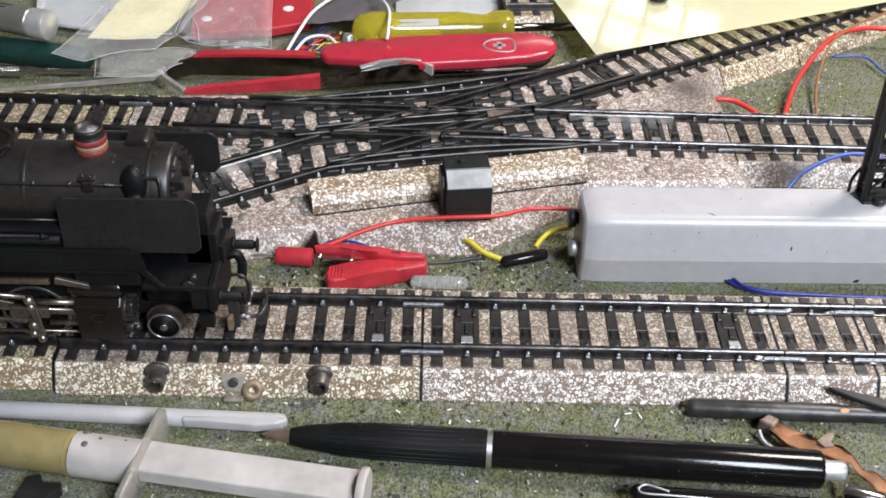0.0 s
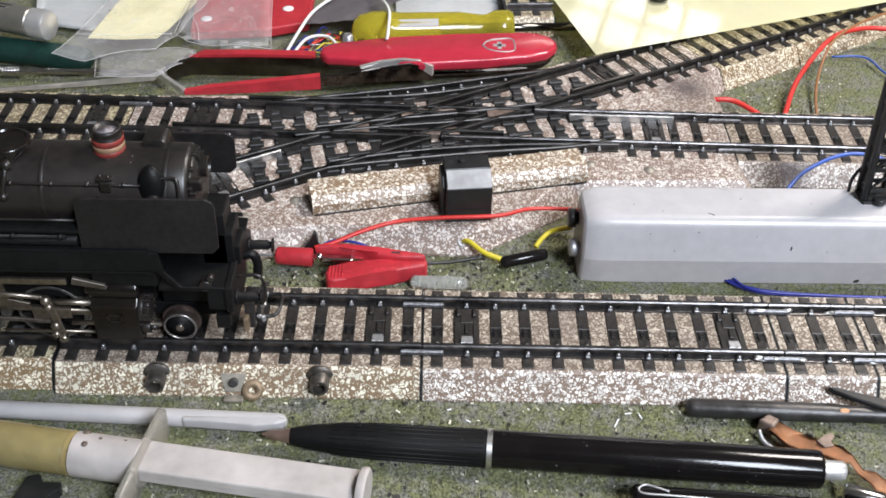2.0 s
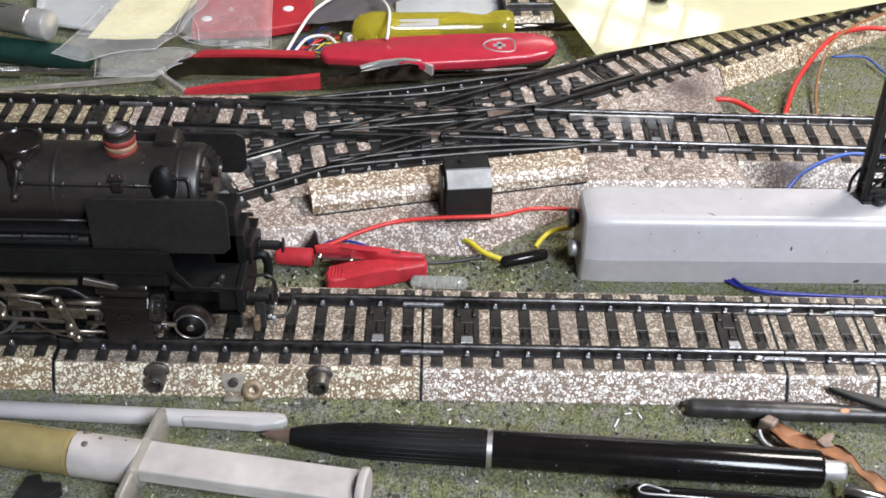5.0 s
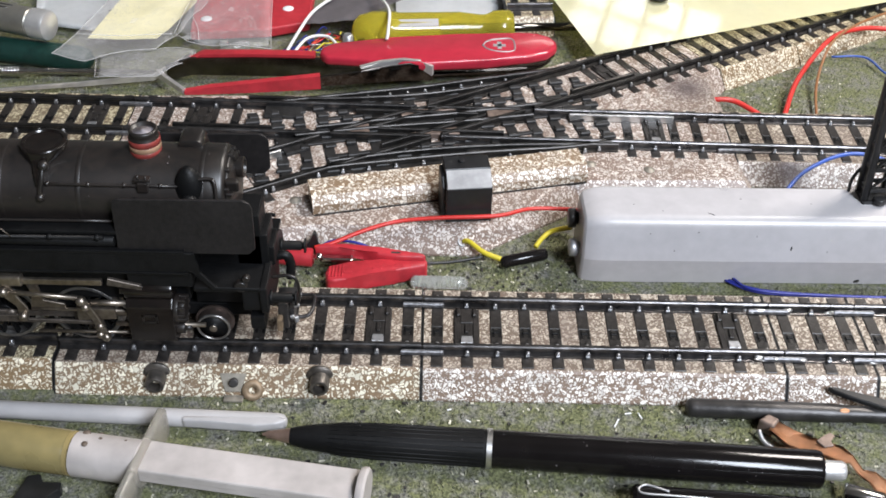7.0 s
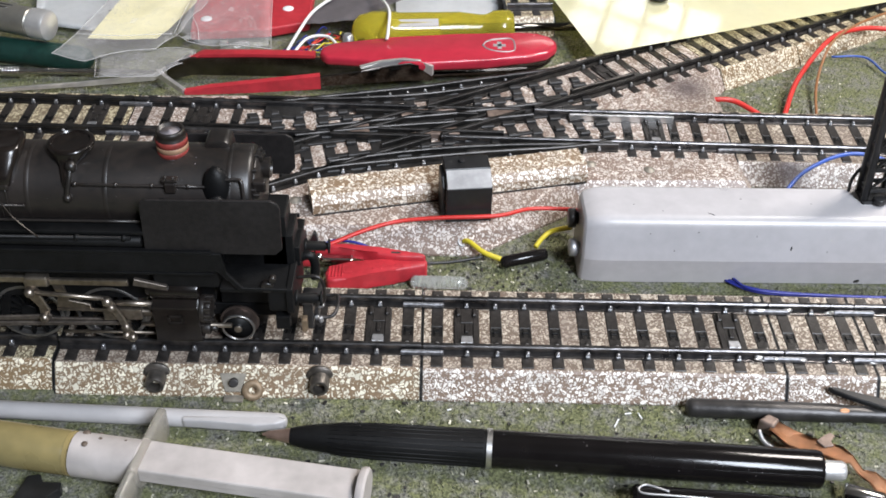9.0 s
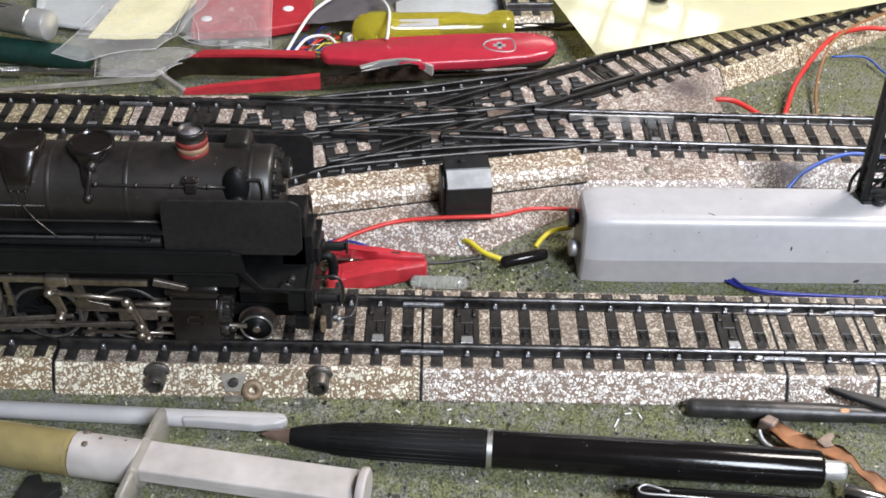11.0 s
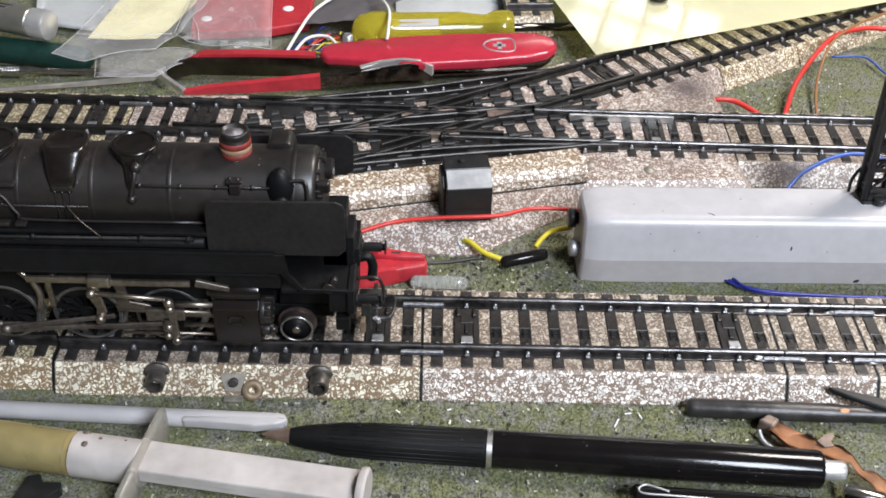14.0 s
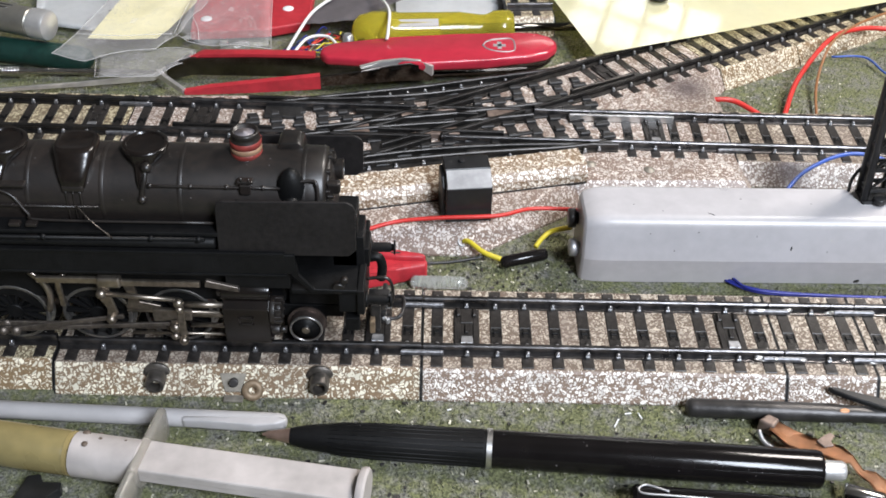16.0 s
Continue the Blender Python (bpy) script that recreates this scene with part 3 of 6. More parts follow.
    for pts in ([(46, 99), (54, 101.0), (54, 110), (44, 108)], [(-54, 98), (-42, 98), (-42, 106), (-54, 106)], [(-44, 76), (-38, 79), (-41, 86), (-48, 84)], [(38, 105), (47, 109), (44, 116), (36, 113)]):
        b2 = bmesh.new()
        slab(b2, pts, 6.6, 7.9, 0.3, 2)
        part("sole_plate", b2, SOLE, t)
    for v in (-19, -11.0, -2.4, 2.6, 11.0, 18.6):
        b2 = bmesh.new()
        box(b2, -46 + abs(v), 46 - abs(v), v - 0.8, v + 0.8, 6.6, 7.42 + 0.01 * abs(v), 0.15, 1)
        part("slide_plate", b2, SOLE, t).matrix_basis = mm(0, 95.3, 0, 0, 0, 14.5)
    # broad black sleepers under the crossing, and straight ones on the arms
    for k in range(16):
        x = -54 + 7.2 * k
        h = 20 + 5.5 * math.cos(x / 36)
        b2 = bmesh.new()
        box(b2, -1.75, 1.75, -h, h, 6.4, 7.05, 0.2, 1)
        for v in (-19, -15.5, -11.5, -4.6, 0.5, 5.0, 9.5, 13.8, 17.5):
            w1, w2 = 1.9 + 0.7 * math.sin(k * 5.1 + v), 1.9 + 0.7 * math.cos(k * 3.7 + v)
            box(b2, -w1, w2, v - 1.2, v + 1.2 + 0.4 * math.sin(k + v), 6.9, 7.9 + 0.3 * math.sin(k * 3 + v), 0.3, 1)
        ob = part("slip_sleeper", b2, SOLE, t)
        ob.matrix_basis = mm(x, 95.3 + 0.26 * x, 0, 0, 0, 12)
    for k in range(25):
        x = -93 + 7.5 * k
        if abs(x) > 59:
            a = across(x)
            put(SLEEPER_ME, t, mm(*a, 0, 0, 0, -1))
            put(STUD_ME, t, mm(*a, 0, 0, 0, -1))
            spikes_on(t, *a, -1)
    for m in (mm(*across(-74), 0.1, 0, 0, -1), mm(*across(73), 0.1, 0, 0, -1), mm(*along(72), 0.1, 0, 0, 30), mm(*along(-72), 0.1, 0, 0, 30)):
        put(CONTACT_ME, t, m)
        put(TAB_ME, t, m)
    for k in range(29):
        s = -106 + 7.5 * k
        if abs(s) > 60:
            put(SLEEPER_ME, t, mm(*along(s), 0.02, 0, 0, 30))
            spikes_on(t, *along(s), 30)
    for path, off in ((low, -1.5), (high, -1.5)):
        fine = smooth_path([(x, y, 0) for x, y in path], 6)
        for i in range(2, len(fine) - 2, 2):
            d = (fine[i + 1] - fine[i - 1]).normalized()
            put(SPIKE_ME, t, mm(fine[i].x - d.y * off, fine[i].y + d.x * off, 0.1, 0, 0, math.degrees(math.atan2(d.y, d.x))))
    rivet = bmesh.new()
    lathe(rivet, (0, 0, 6.6), (0, 0, 8), [(0, 1.8), (0.35, 1.7), (0.36, 1.2), (0.7, 0.9), (0.8, 0.1)], 14)
    rv = mesh_of("rivet", rivet, TERMINAL)
    for x, y in ((-52.4, 44.6), (-38.6, 53.4), (50.6, 75.4), (68.5, 72.9)):
        put(rv, t, mm(x, y, 0))
    # drive housing with its black lantern
    w = mm(-32.6, 46.2, 6.6, 0, 0, 13.6)
    bm = bmesh.new()
    prof = [(0, 0), (0, 3.2), (1.6, 5.6), (10.5, 5.6), (10.5, 0)]
    sweep(bm, [(0, 0, 0), (83.5, 0, 0)], prof)
    bmesh.ops.bevel(bm, geom=[e for e in bm.edges if e.calc_face_angle(0) > 0.3], offset=0.35, segments=2, affect="EDGES")
    h = part("drive_housing", bm, BED_HOUSING, t, "printed tinplate housing of the switch drive")
    h.matrix_basis = w
    bm = bmesh.new()
    box(bm, 0.3, 83.2, -0.5, 0.4, 0.0, 0.42)
    part("housing_seam", bm, SOLE, t, "dark seam under the housing").matrix_basis = w
    return t


double_slip()


def lantern():
    t = thing("switch_lantern", "square black switch lantern with a worn grey sloping top", "lantern", at=mm(11.6, 51.2, 5.2, 0, 0, 7))
    side = Matrix(((0, 0, 1, 0), (1, 0, 0, 0), (0, 1, 0, 0), (0, 0, 0, 1)))
    bm = bmesh.new()
    slab(bm, [(-6.4, 0), (-6.4, 12.9), (-1.5, 16.0), (-1.3, 16.6), (5.4, 16.6), (5.4, 0)], -6.7, 6.5, 0.35, 2, side)
    slab(bm, [(-4.4, 1.0), (-4.4, 12.0), (-1.4, 14.6), (4.4, 14.6), (4.4, 1.0)], -7.7, -6.5, 0.3, 1, side)
    part("body", bm, BLACK_PLASTIC, t)
    bm = bmesh.new()
    slab(bm, [(-6.35, 13.0), (-6.35, 13.25), (-1.6, 16.3), (-1.6, 16.0)], -6.3, 6.3, 0, 1, side)
    part("top_plate", bm, WORN_GREY, t, "worn grey sloping top plate")
    bm = bmesh.new()
    rod(bm, (-1.5, 2.4, 16.4), (-1.5, 2.4, 17.2), 0.9, seg=12, rnd=0.2)
    part("cap_screw", bm, BLACK_PLASTIC, t)
    return t


lantern()


# ---- the locomotive, in its own space; it rolls along the front track ----
DRIVER_X, DRIVER_R, AXLE_Z, THROW = (-59.0, -79.0, -99.0, -119.0), 8.4, 17.9, 3.0


def spoked_wheel():
    """A driving wheel about its axle, its outer face towards -y."""
    rim = bmesh.new()
    lathe(rim, (0, -1.3, 0), (0, 3, 0), [(0, 7.5), (0, 8.1), (0.2, 8.4), (2.2, 8.4), (2.3, 9.1), (2.8, 9.0), (2.8, 7.5)], 40, False)
    for f in rim.faces:
        f.smooth = False
    ring = mesh_of("rim", rim, RIM)
    bm = bmesh.new()
    lathe(bm, (0, -1.2, 0), (0, 2, 0), [(0, 1.9), (0.3, 2.0), (2.4, 2.0)], 20)
    for k in range(14):
        a = 2 * math.pi * k / 14
        box(bm, 1.6, 7.7, -0.7, 0.7, -0.32, 0.32, 0, 1, Matrix.Rotation(a, 4, "Y"))
    slab(bm, [(7 * math.cos(a), 7 * math.sin(a)) for a in (radians(130 + 10 * k) for k in range(11))], 0.1, 0.9, 0, 1, STAND)
    return ring, mesh_of("spokes", bm, LOCO_DULL)


def locomotive():
    t = thing("steam_locomotive", "black model steam locomotive with nickel valve gear on the front track", "locomotive")
    zc, r = 49.5, 10.0
    # boiler with bands and smokebox
    bm = bmesh.new()
    lathe(bm, (-150, 0, zc), (-20, 0, zc), [(0, 8), (0.3, 10.4), (40, 10.4), (48, 10.0), (122.6, 10.0), (126.8, 10.0), (127.6, 9.6), (127.9, 8.8)], 56)
    boiler = part("boiler", bm, LOCO, t, "sooty black boiler, brownish along the top")
    for x in (-109, -88.6, -72.1, -54.7, -27.3):
        bm = bmesh.new()
        lathe(bm, (x - 0.7, 0, zc), (x + 1, 0, zc), [(0, r - 0.05), (0.35, r + 0.08), (1.0, r + 0.08), (1.35, r - 0.05)], 56, False)
        part("boiler_band", bm, LOCO, boiler)
    bm = bmesh.new()
    lathe(bm, (-22.2, 0, zc), (-15, 0, zc), [(0, 8.9), (0.6, 8.6), (1.5, 6.5), (2.0, 3.0), (2.1, 0.1)], 40)
    for a in range(0, 360, 30):
        y, z = 8.6 * math.cos(radians(a)), 8.6 * math.sin(radians(a))
        box(bm, -22.4, -21.2, y - 0.6, y + 0.6, zc + z - 0.6, zc + z + 0.6, 0.2, 1)
    for z in (-3.5, 3.5):
        box(bm, -21.9, -20.4, -8.6, 2, zc + z - 0.45, zc + z + 0.45, 0.2, 1)
    box(bm, -22.2, -19.0, -7.4, -5.2, zc + 3.6, zc + 6.4, 0.5, 2)
    part("smokebox_door", bm, LOCO, t)
    bm = bmesh.new()
    lathe(bm, (-22.4, 0.6, 54.6), (-17, 0.6, 54.6), [(0, 1.6), (1.0, 2.3), (3.4, 2.5), (3.6, 2.2), (3.6, 1.9), (3.0, 1.7), (3.0, 0.1)], 24)
    box(bm, -22.6, -20.4, -0.4, 1.6, 56.6, 58.2, 0.3)
    part("head_lamp", bm, LOCO, t, "small round head lamp on the smokebox", True)
    # chimney
    bm = bmesh.new()
    lathe(bm, (-40.5, 0, 58), (-40.5, 0, 70), [(0, 4.4), (0.7, 3.8), (1.0, 3.45), (4.9, 3.4), (5.2, 3.2), (5.8, 3.1), (6.1, 3.25), (6.8, 3.2), (7.0, 3.0), (7.0, 2.6), (5.9, 2.4)], 32)
    ch = part("chimney", bm, LOCO, t, "stubby chimney with a red and cream band")
    for z0, z1, m in ((58.9, 60.1, REDBAND), (60.1, 61.4, CREAM), (61.4, 62.9, REDBAND)):
        bm = bmesh.new()
        lathe(bm, (-40.5, 0, z0), (-40.5, 0, z1), [(0, 3.5), (0.05, 3.58), (z1 - z0 - 0.05, 3.56), (z1 - z0, 3.48)], 32, False)
        part("band", bm, m, ch)
    bm = bmesh.new()
    lathe(bm, (-40.5, 0, 63.6), (-40.5, 0, 66), [(0, 2.5), (0.5, 2.4), (0.7, 0.5), (1.0, 0.4), (1.0, 0.05)], 20)
    part("smoke_pipe", bm, GREY_LEATHER, ch)
    # domes
    for x, k in ((-62.9, 1.0), (-94.7, 1.06), (-112, 1.04)):
        bm = bmesh.new()
        rings = []
        for z, yc, rr in ((55.0, -8.6, 0.9), (56.4, -7.9, 1.2), (57.6, -6.7, 1.5), (58.5, -5.3, 1.9), (59.1, -3.9, 2.7), (59.7, -2.2, 4.1), (60.3, -1.2, 4.9), (61.1, -0.9, 5.25), (61.6, -0.8, 5.2), (61.9, -0.8, 4.8), (61.9, -0.8, 4.3), (61.5, -0.8, 4.05), (61.4, -0.8, 2.0), (61.4, -0.8, 0.3)):
            rings.append([bm.verts.new((x + rr * k * math.cos(q), yc + rr * k * math.sin(q), z)) for q in (2 * math.pi * j / 32 for j in range(32))])
        for r0, r1 in zip(rings, rings[1:]):
            for j in range(32):
                bm.faces.new((r0[j], r0[(j + 1) % 32], r1[(j + 1) % 32], r1[j]))
        bm.faces.new(rings[0][::-1])
        bm.faces.new(rings[-1])
        part("dome", bm, LOCO_GLOSS, t, "glossy black dome with a sunk lid", True)
    bm = bmesh.new()
    rings = []
    for z, yc, hx, hy in ((54.6, -8.2, 2.1, 0.8), (54.9, -8.4, 2.7, 1.4), (56.0, -7.6, 3.1, 2.2), (57.8, -5.8, 3.7, 3.4), (59.6, -3.4, 4.4, 4.4), (61.0, -1.9, 4.8, 4.8), (61.7, -1.5, 4.85, 4.75), (62.2, -1.4, 4.5, 4.3), (62.3, -1.4, 3.9, 3.6), (62.0, -1.4, 3.5, 3.2), (61.9, -1.4, 1.0, 1.0)):
        ring = []
        for k in range(28):
            a = 2 * math.pi * k / 28
            c, s = math.cos(a), math.sin(a)
            ring.append(bm.verts.new((-78.0 + hx * math.copysign(abs(c) ** 0.6, c), yc + hy * math.copysign(abs(s) ** 0.6, s), z)))
        rings.append(ring)
    for a, b in zip(rings, rings[1:]):
        for k in range(28):
            bm.faces.new((a[k], a[(k + 1) % 28], b[(k + 1) % 28], b[k])).smooth = True
    bm.faces.new(rings[0][::-1])
    bm.faces.new(rings[-1])
    sand = part("sandbox", bm, LOCO_GLOSS, t, "saddle-shaped sandbox on the boiler", True)
    bm = bmesh.new()
    box(bm, -80.4, -75.6, -10.0, -8.2, 54.0, 55.6, 0.4)
    part("nut_box", bm, LOCO, sand)
    for k in (-1.6, 0, 1.6):
        bm = bmesh.new()
        tube(bm, [(-78.0 + k, -9.8, 54.4), (-78.0 + k, -10.2, 51), (-78.0 + k, -10.3, 46.6)], 0.2, 8, 4)
        ball(bm, (-78.0 + k, -9.4, 54.9), 0.55, seg=10)
        part("sand_pipe", bm, LOCO, sand)
    # feedwater heater and pump
    bm = bmesh.new()
    slab(bm, [(-34.4, 55.6), (-33.6, 60.2), (-32.6, 61.0), (-29.0, 61.0), (-28.0, 60.2), (-27.2, 55.6)], -7.0, -1.2, 0.5, 2, STAND)
    part("feedwater_heater", bm, LOCO, t, "rust-dusted cross box", True)
    bm = bmesh.new()
    ball(bm, (-29.9, -7.6, 53.8), 3.3, 1, 0.8, 1.9, 22)
    part("pump_cover", bm, LOCO_DULL, t)
    bm = bmesh.new()
    ball(bm, (-29.7, -10.2, 52.2), 2.0, seg=16)
    rod(bm, (-29.7, -10.0, 48.6), (-29.7, -10.0, 52.0), 2.2, seg=16)
    part("pump_head", bm, LOCO_DULL, t)
    # handrail with knobs, valve and pipes
    bm = bmesh.new()
    tube(bm, [(-62.2, -8.9, 55.6), (-50, -9.0, 55.6), (-32, -9.0, 55.6)], 0.34, 8, 3)
    for x in (-61, -52, -44, -36):
        ball(bm, (x, -8.9, 55.6), 0.6, seg=8)
    part("handrail", bm, LOCO, t)
    bm = bmesh.new()
    box(bm, -41.6, -39.2, -11.2, -9.2, 52.8, 55.4, 0.3)
    box(bm, -42.2, -38.6, -10.9, -9.0, 55.4, 56.2, 0.25)
    rod(bm, (-41.2, -10.6, 55.6), (-41.2, -10.6, 57.2), 0.3, seg=8)
    rod(bm, (-39.5, -10.6, 55.6), (-39.5, -10.6, 57.0), 0.3, seg=8)
    bmesh.ops.translate(bm, vec=(0.6, 1.3, 1.4), verts=bm.verts)
    part("valve_box", bm, LOCO, t)
    bm = bmesh.new()
    tube(bm, [(-63.2, -8.2, 57.6), (-63.4, -9.6, 55.4), (-64, -10.4, 53), (-64.2, -10.6, 51.6)], 0.6, 8, 5)
    ball(bm, (-64.2, -10.8, 51.0), 1.05, seg=12)
    ball(bm, (-63.0, -8.0, 57.6), 1.3, seg=12)
    bmesh.ops.translate(bm, vec=(1.4, 0.9, 1.5), verts=bm.verts)
    part("check_valve", bm, LOCO, t)
    bm = bmesh.new()
    tube(bm, [(-28.6, -8.4, 57.0), (-25.2, -8.2, 57.2), (-24.0, -8.8, 56.4), (-23.8, -10.4, 51.5)], 0.4, 8, 5)
    part("pipe", bm, LOCO, t)
    bm = bmesh.new()
    tube(bm, [(-98, -9.6, 55), (-92, -10.3, 53.6), (-88.5, -11.2, 49), (-84.5, -11.6, 47.6), (-47, -11.6, 47.6)], 0.38, 8, 5)
    part("pipe", bm, LOCO, t)
    bm = bmesh.new()
    box(bm, -104, -88.2, -10.6, -8.4, 55.4, 56.2, 0.3)
    part("ledge", bm, LOCO, t)
    bm = bmesh.new()
    rod(bm, (-106, -10.5, 50.6), (-72.6, -10.5, 50.6), 0.3, seg=8)
    for k in range(24):
        ball(bm, (-96 + k, -10.4, 50.6), 0.4, seg=6)
    part("beaded_pipe", bm, LOCO, t)
    for x, z in ((-91.4, 46.9), (-87.6, 46.9), (-88, 44.0)):
        bm = bmesh.new()
        box(bm, x - 1.3, x + 1.3, -13.6 if z > 45 else -14.6, -11.8, z, z + 0.9, 0.25)
        part("fitting", bm, LOCO, t)
    random.seed(31)
    bm = bmesh.new()
    for k in range(45):
        x, q, e = random.uniform(-145, -24), radians(random.uniform(-10, 105)), random.uniform(0.04, 0.11)
        m = Matrix.Translation((x, -(r + 0.02) * math.cos(q), zc + (r + 0.02) * math.sin(q))) @ pose(0, 0, 0, math.degrees(q) - 90 + random.uniform(-20, 20), 0, random.uniform(0, 180))
        box(bm, -e * random.uniform(0.6, 2.4), e, -e * 0.6, e * 0.6, -0.06, 0.08, 0, 1, m)
    tagged(part("dust", bm, GREY_LEATHER, t, "specks of pale dust on the boiler"), kind="stuff")
    # running boards, valance and body
    bm = bmesh.new()
    box(bm, -150, -46, -14.2, 14.2, 45.6, 46.6, 0.25)
    box(bm, -31, -14.0, -13.8, 13.8, 29.0, 30.2, 0.25)
    part("running_board", bm, LOCO_DULL, t)
    bm = bmesh.new()
    box(bm, -150, -33, -9.6, 9.6, 23, 45.6, 0.3)
    box(bm, -46, -31, -13.6, 13.6, 30.2, 41, 0.3)
    box(bm, -33, -15.9, -4.5, 4.5, 29, 44.4, 0.3)
    box(bm, -22, -14.4, -4.5, 4.5, 29, 38.8, 0.3)
    box(bm, -16, -13.2, -3.6, 3.6, 29, 34.6, 0.3)
    box(bm, -33, -14, -5.5, 5.5, 18.5, 30, 0.3)
    part("frame", bm, LOCO_DULL, t)
    for s in (-1, 1):
        bm = bmesh.new()
        out = [(-150, 35.0), (-30.6, 35.7), (-26.2, 30.4), (-15.4, 30.2), (-15.4, 31.1), (-25.4, 31.3), (-28.6, 35.6), (-29.4, 41.2), (-150, 41.4)]
        slab(bm, out, -0.4, 0.4, 0.15, 1, mm(0, 0, 0).to_4x4() @ Matrix.Translation((0, 14.4 * s, 0)) @ STAND)
        box(bm, -150, -31.5, 14.4 * s - 0.7, 14.4 * s + 0.7, 40.9, 41.9, 0.2)
        box(bm, -150, -31.5, 14.4 * s - 0.6, 14.4 * s + 0.6, 34.9, 35.6, 0.2)
        part("valance", bm, LOCO_DULL, t)
        bm = bmesh.new()
        rod(bm, (-150, 14.6 * s, 44.8), (-49, 14.6 * s, 45.2), 0.5, seg=10)
        for x in (-122, -106, -85, -61, -50.4):
            ball(bm, (x, 14.6 * s, 45.2), 0.8, seg=8)
        rod(bm, (-150, 12.9 * s, 43.2), (-47, 12.9 * s, 43.2), 1.5, seg=14, rnd=0.4)
        part("air_pipe", bm, LOCO_DULL, t)
        bm = bmesh.new()
        lo, up = (40.6, 55.8) if s < 0 else (43.6, 55.2)
        out = [(-46.4, lo + 1.4), (-45.6, lo), (-17.0, lo + 0.2), (-15.4, lo + 1.8), (-15.2, up - 2.2), (-15.7, up - 0.9), (-17.2, up), (-44.4, up - 0.3), (-45.6, up - 0.8), (-46.0, up - 2.0)]
        slab(bm, out, -0.35, 0.35, 0.2, 2, Matrix.Translation((0, 13.9 * s, 0)) @ STAND)
        d = part("smoke_deflector", bm, DEFLECTOR, t, "flat matt black smoke deflector plate")
        bm = bmesh.new()
        box(bm, -42.4, -41.6, min(9.5 * s, 13.6 * s), max(9.5 * s, 13.6 * s), 52.0, 52.7)
        part("stay", bm, LOCO_DULL, d)
        bm = bmesh.new()
        box(bm, -114, -108, 14.5 * s - 0.4, 14.5 * s + 0.4, 36.6, 39.6, 0.3)
        part("step_plate", bm, LOCO, t)
        for x, z, rr in ((-19.8, 31.2, 1.5), (-18.4, 33.4, 0.9)) if s < 0 else ():
            bm = bmesh.new()
            rod(bm, (x, 13.0 * s, z), (x, 14.6 * s, z), rr, seg=14, rnd=0.3)
            part("lamp_bracket", bm, LOCO, t)
    bm = bmesh.new()
    tube(bm, [(-77.5, -11.0, 51.4), (-73.6, -14.8, 50.2), (-69.3, -15.2, 45.5)], 0.13, 6, 4)
    part("thread", bm, GEAR_DULL, t, "stray pale thread")
    # front beam, steps and buffers
    bm = bmesh.new()
    slab(bm, [(-14.4, 23.4), (-13.8, 22.8), (13.8, 22.8), (14.4, 23.4), (14.4, 26.0), (9.0, 30.6), (-14.4, 30.6)], -15.6, -13.9, 0.3, 2, Matrix(((0, 0, 1, 0), (1, 0, 0, 0), (0, 1, 0, 0), (0, 0, 0, 1))))
    box(bm, -20.0, -15.0, -13.4, -9.6, 23, 29.2, 0.4)
    box(bm, -18.6, -15.2, -13.6, -11, 17.4, 21.4, 0.3)
    part("front_beam", bm, LOCO_DULL, t)
    bm = bmesh.new()
    tube(bm, [(-14.0, 2.5, 27), (-11.6, 2.6, 27.2), (-10.6, 2.6, 24.5), (-10.9, 2.4, 20.4)], 1.2, 12, 5)
    part("brake_hose", bm, LOCO_DULL, t, "thick black hose", True)
    bm = bmesh.new()
    tube(bm, [(-14.0, -6.0, 27.4), (-9.4, -6.2, 28.0), (-7.8, -6.4, 26.0), (-7.6, -6.6, 21.6), (-8.6, -6.6, 19.2)], 0.42, 8, 6)
    part("hand_iron", bm, LOCO, t, "bent black hand iron")
    for k, (x, y, z) in enumerate(((-9.6, -3.4, 19.0), (-8.8, -4.6, 17.2), (-9.8, -6.0, 14.6), (-8.4, -2.0, 18.2), (-9.0, -5.2, 13.0))):
        bm = bmesh.new()
        box(bm, -0.9, 0.7, -0.4, 0.4, -0.5, 0.6, 0.2, 1, Matrix.Translation((x, y, z)) @ pose(0, 0, 0, 30 * k, 25 * k, 40 * k))
        part("coupler_link", bm, DULL, t, "scuffed bright coupler link")
    for y in (-10, 10):
        bm = bmesh.new()
        lathe(bm, (-14.0, y, 24.4), (-5, y, 24.4), [(0, 1.9), (0.6, 1.9), (0.7, 1.25), (5.2, 1.25), (5.3, 0.9), (5.9, 0.9), (6.0, 1.9), (6.4, 1.8), (6.5, 0.2)], 20)
        part("buffer", bm, LOCO_DULL, t)
    bm = bmesh.new()
    box(bm, -14, -8.5, -2.2, 2.2, 15.0, 17.4, 0.4)
    box(bm, -10.6, -9.4, -5.6, 5.6, 12.8, 16.4, 0.3)
    tube(bm, [(-13, -4, 14), (-8, -4.2, 13), (-5.6, -3, 13.6), (-5.4, 3, 13.6), (-8, 4.2, 13), (-13, 4, 14)], 0.5, 8, 5)
    box(bm, -13, -10.6, -7.5, -5.5, 12, 20, 0.3)
    part("coupler", bm, SCORCHED, t, "worn coupler loop with brass glints")
    bm = bmesh.new()
    box(bm, -13.2, -11.9, -9.6, -6.4, 12.8, 16.6, 0.3)
    part("coupler_plate", bm, RUST, t)
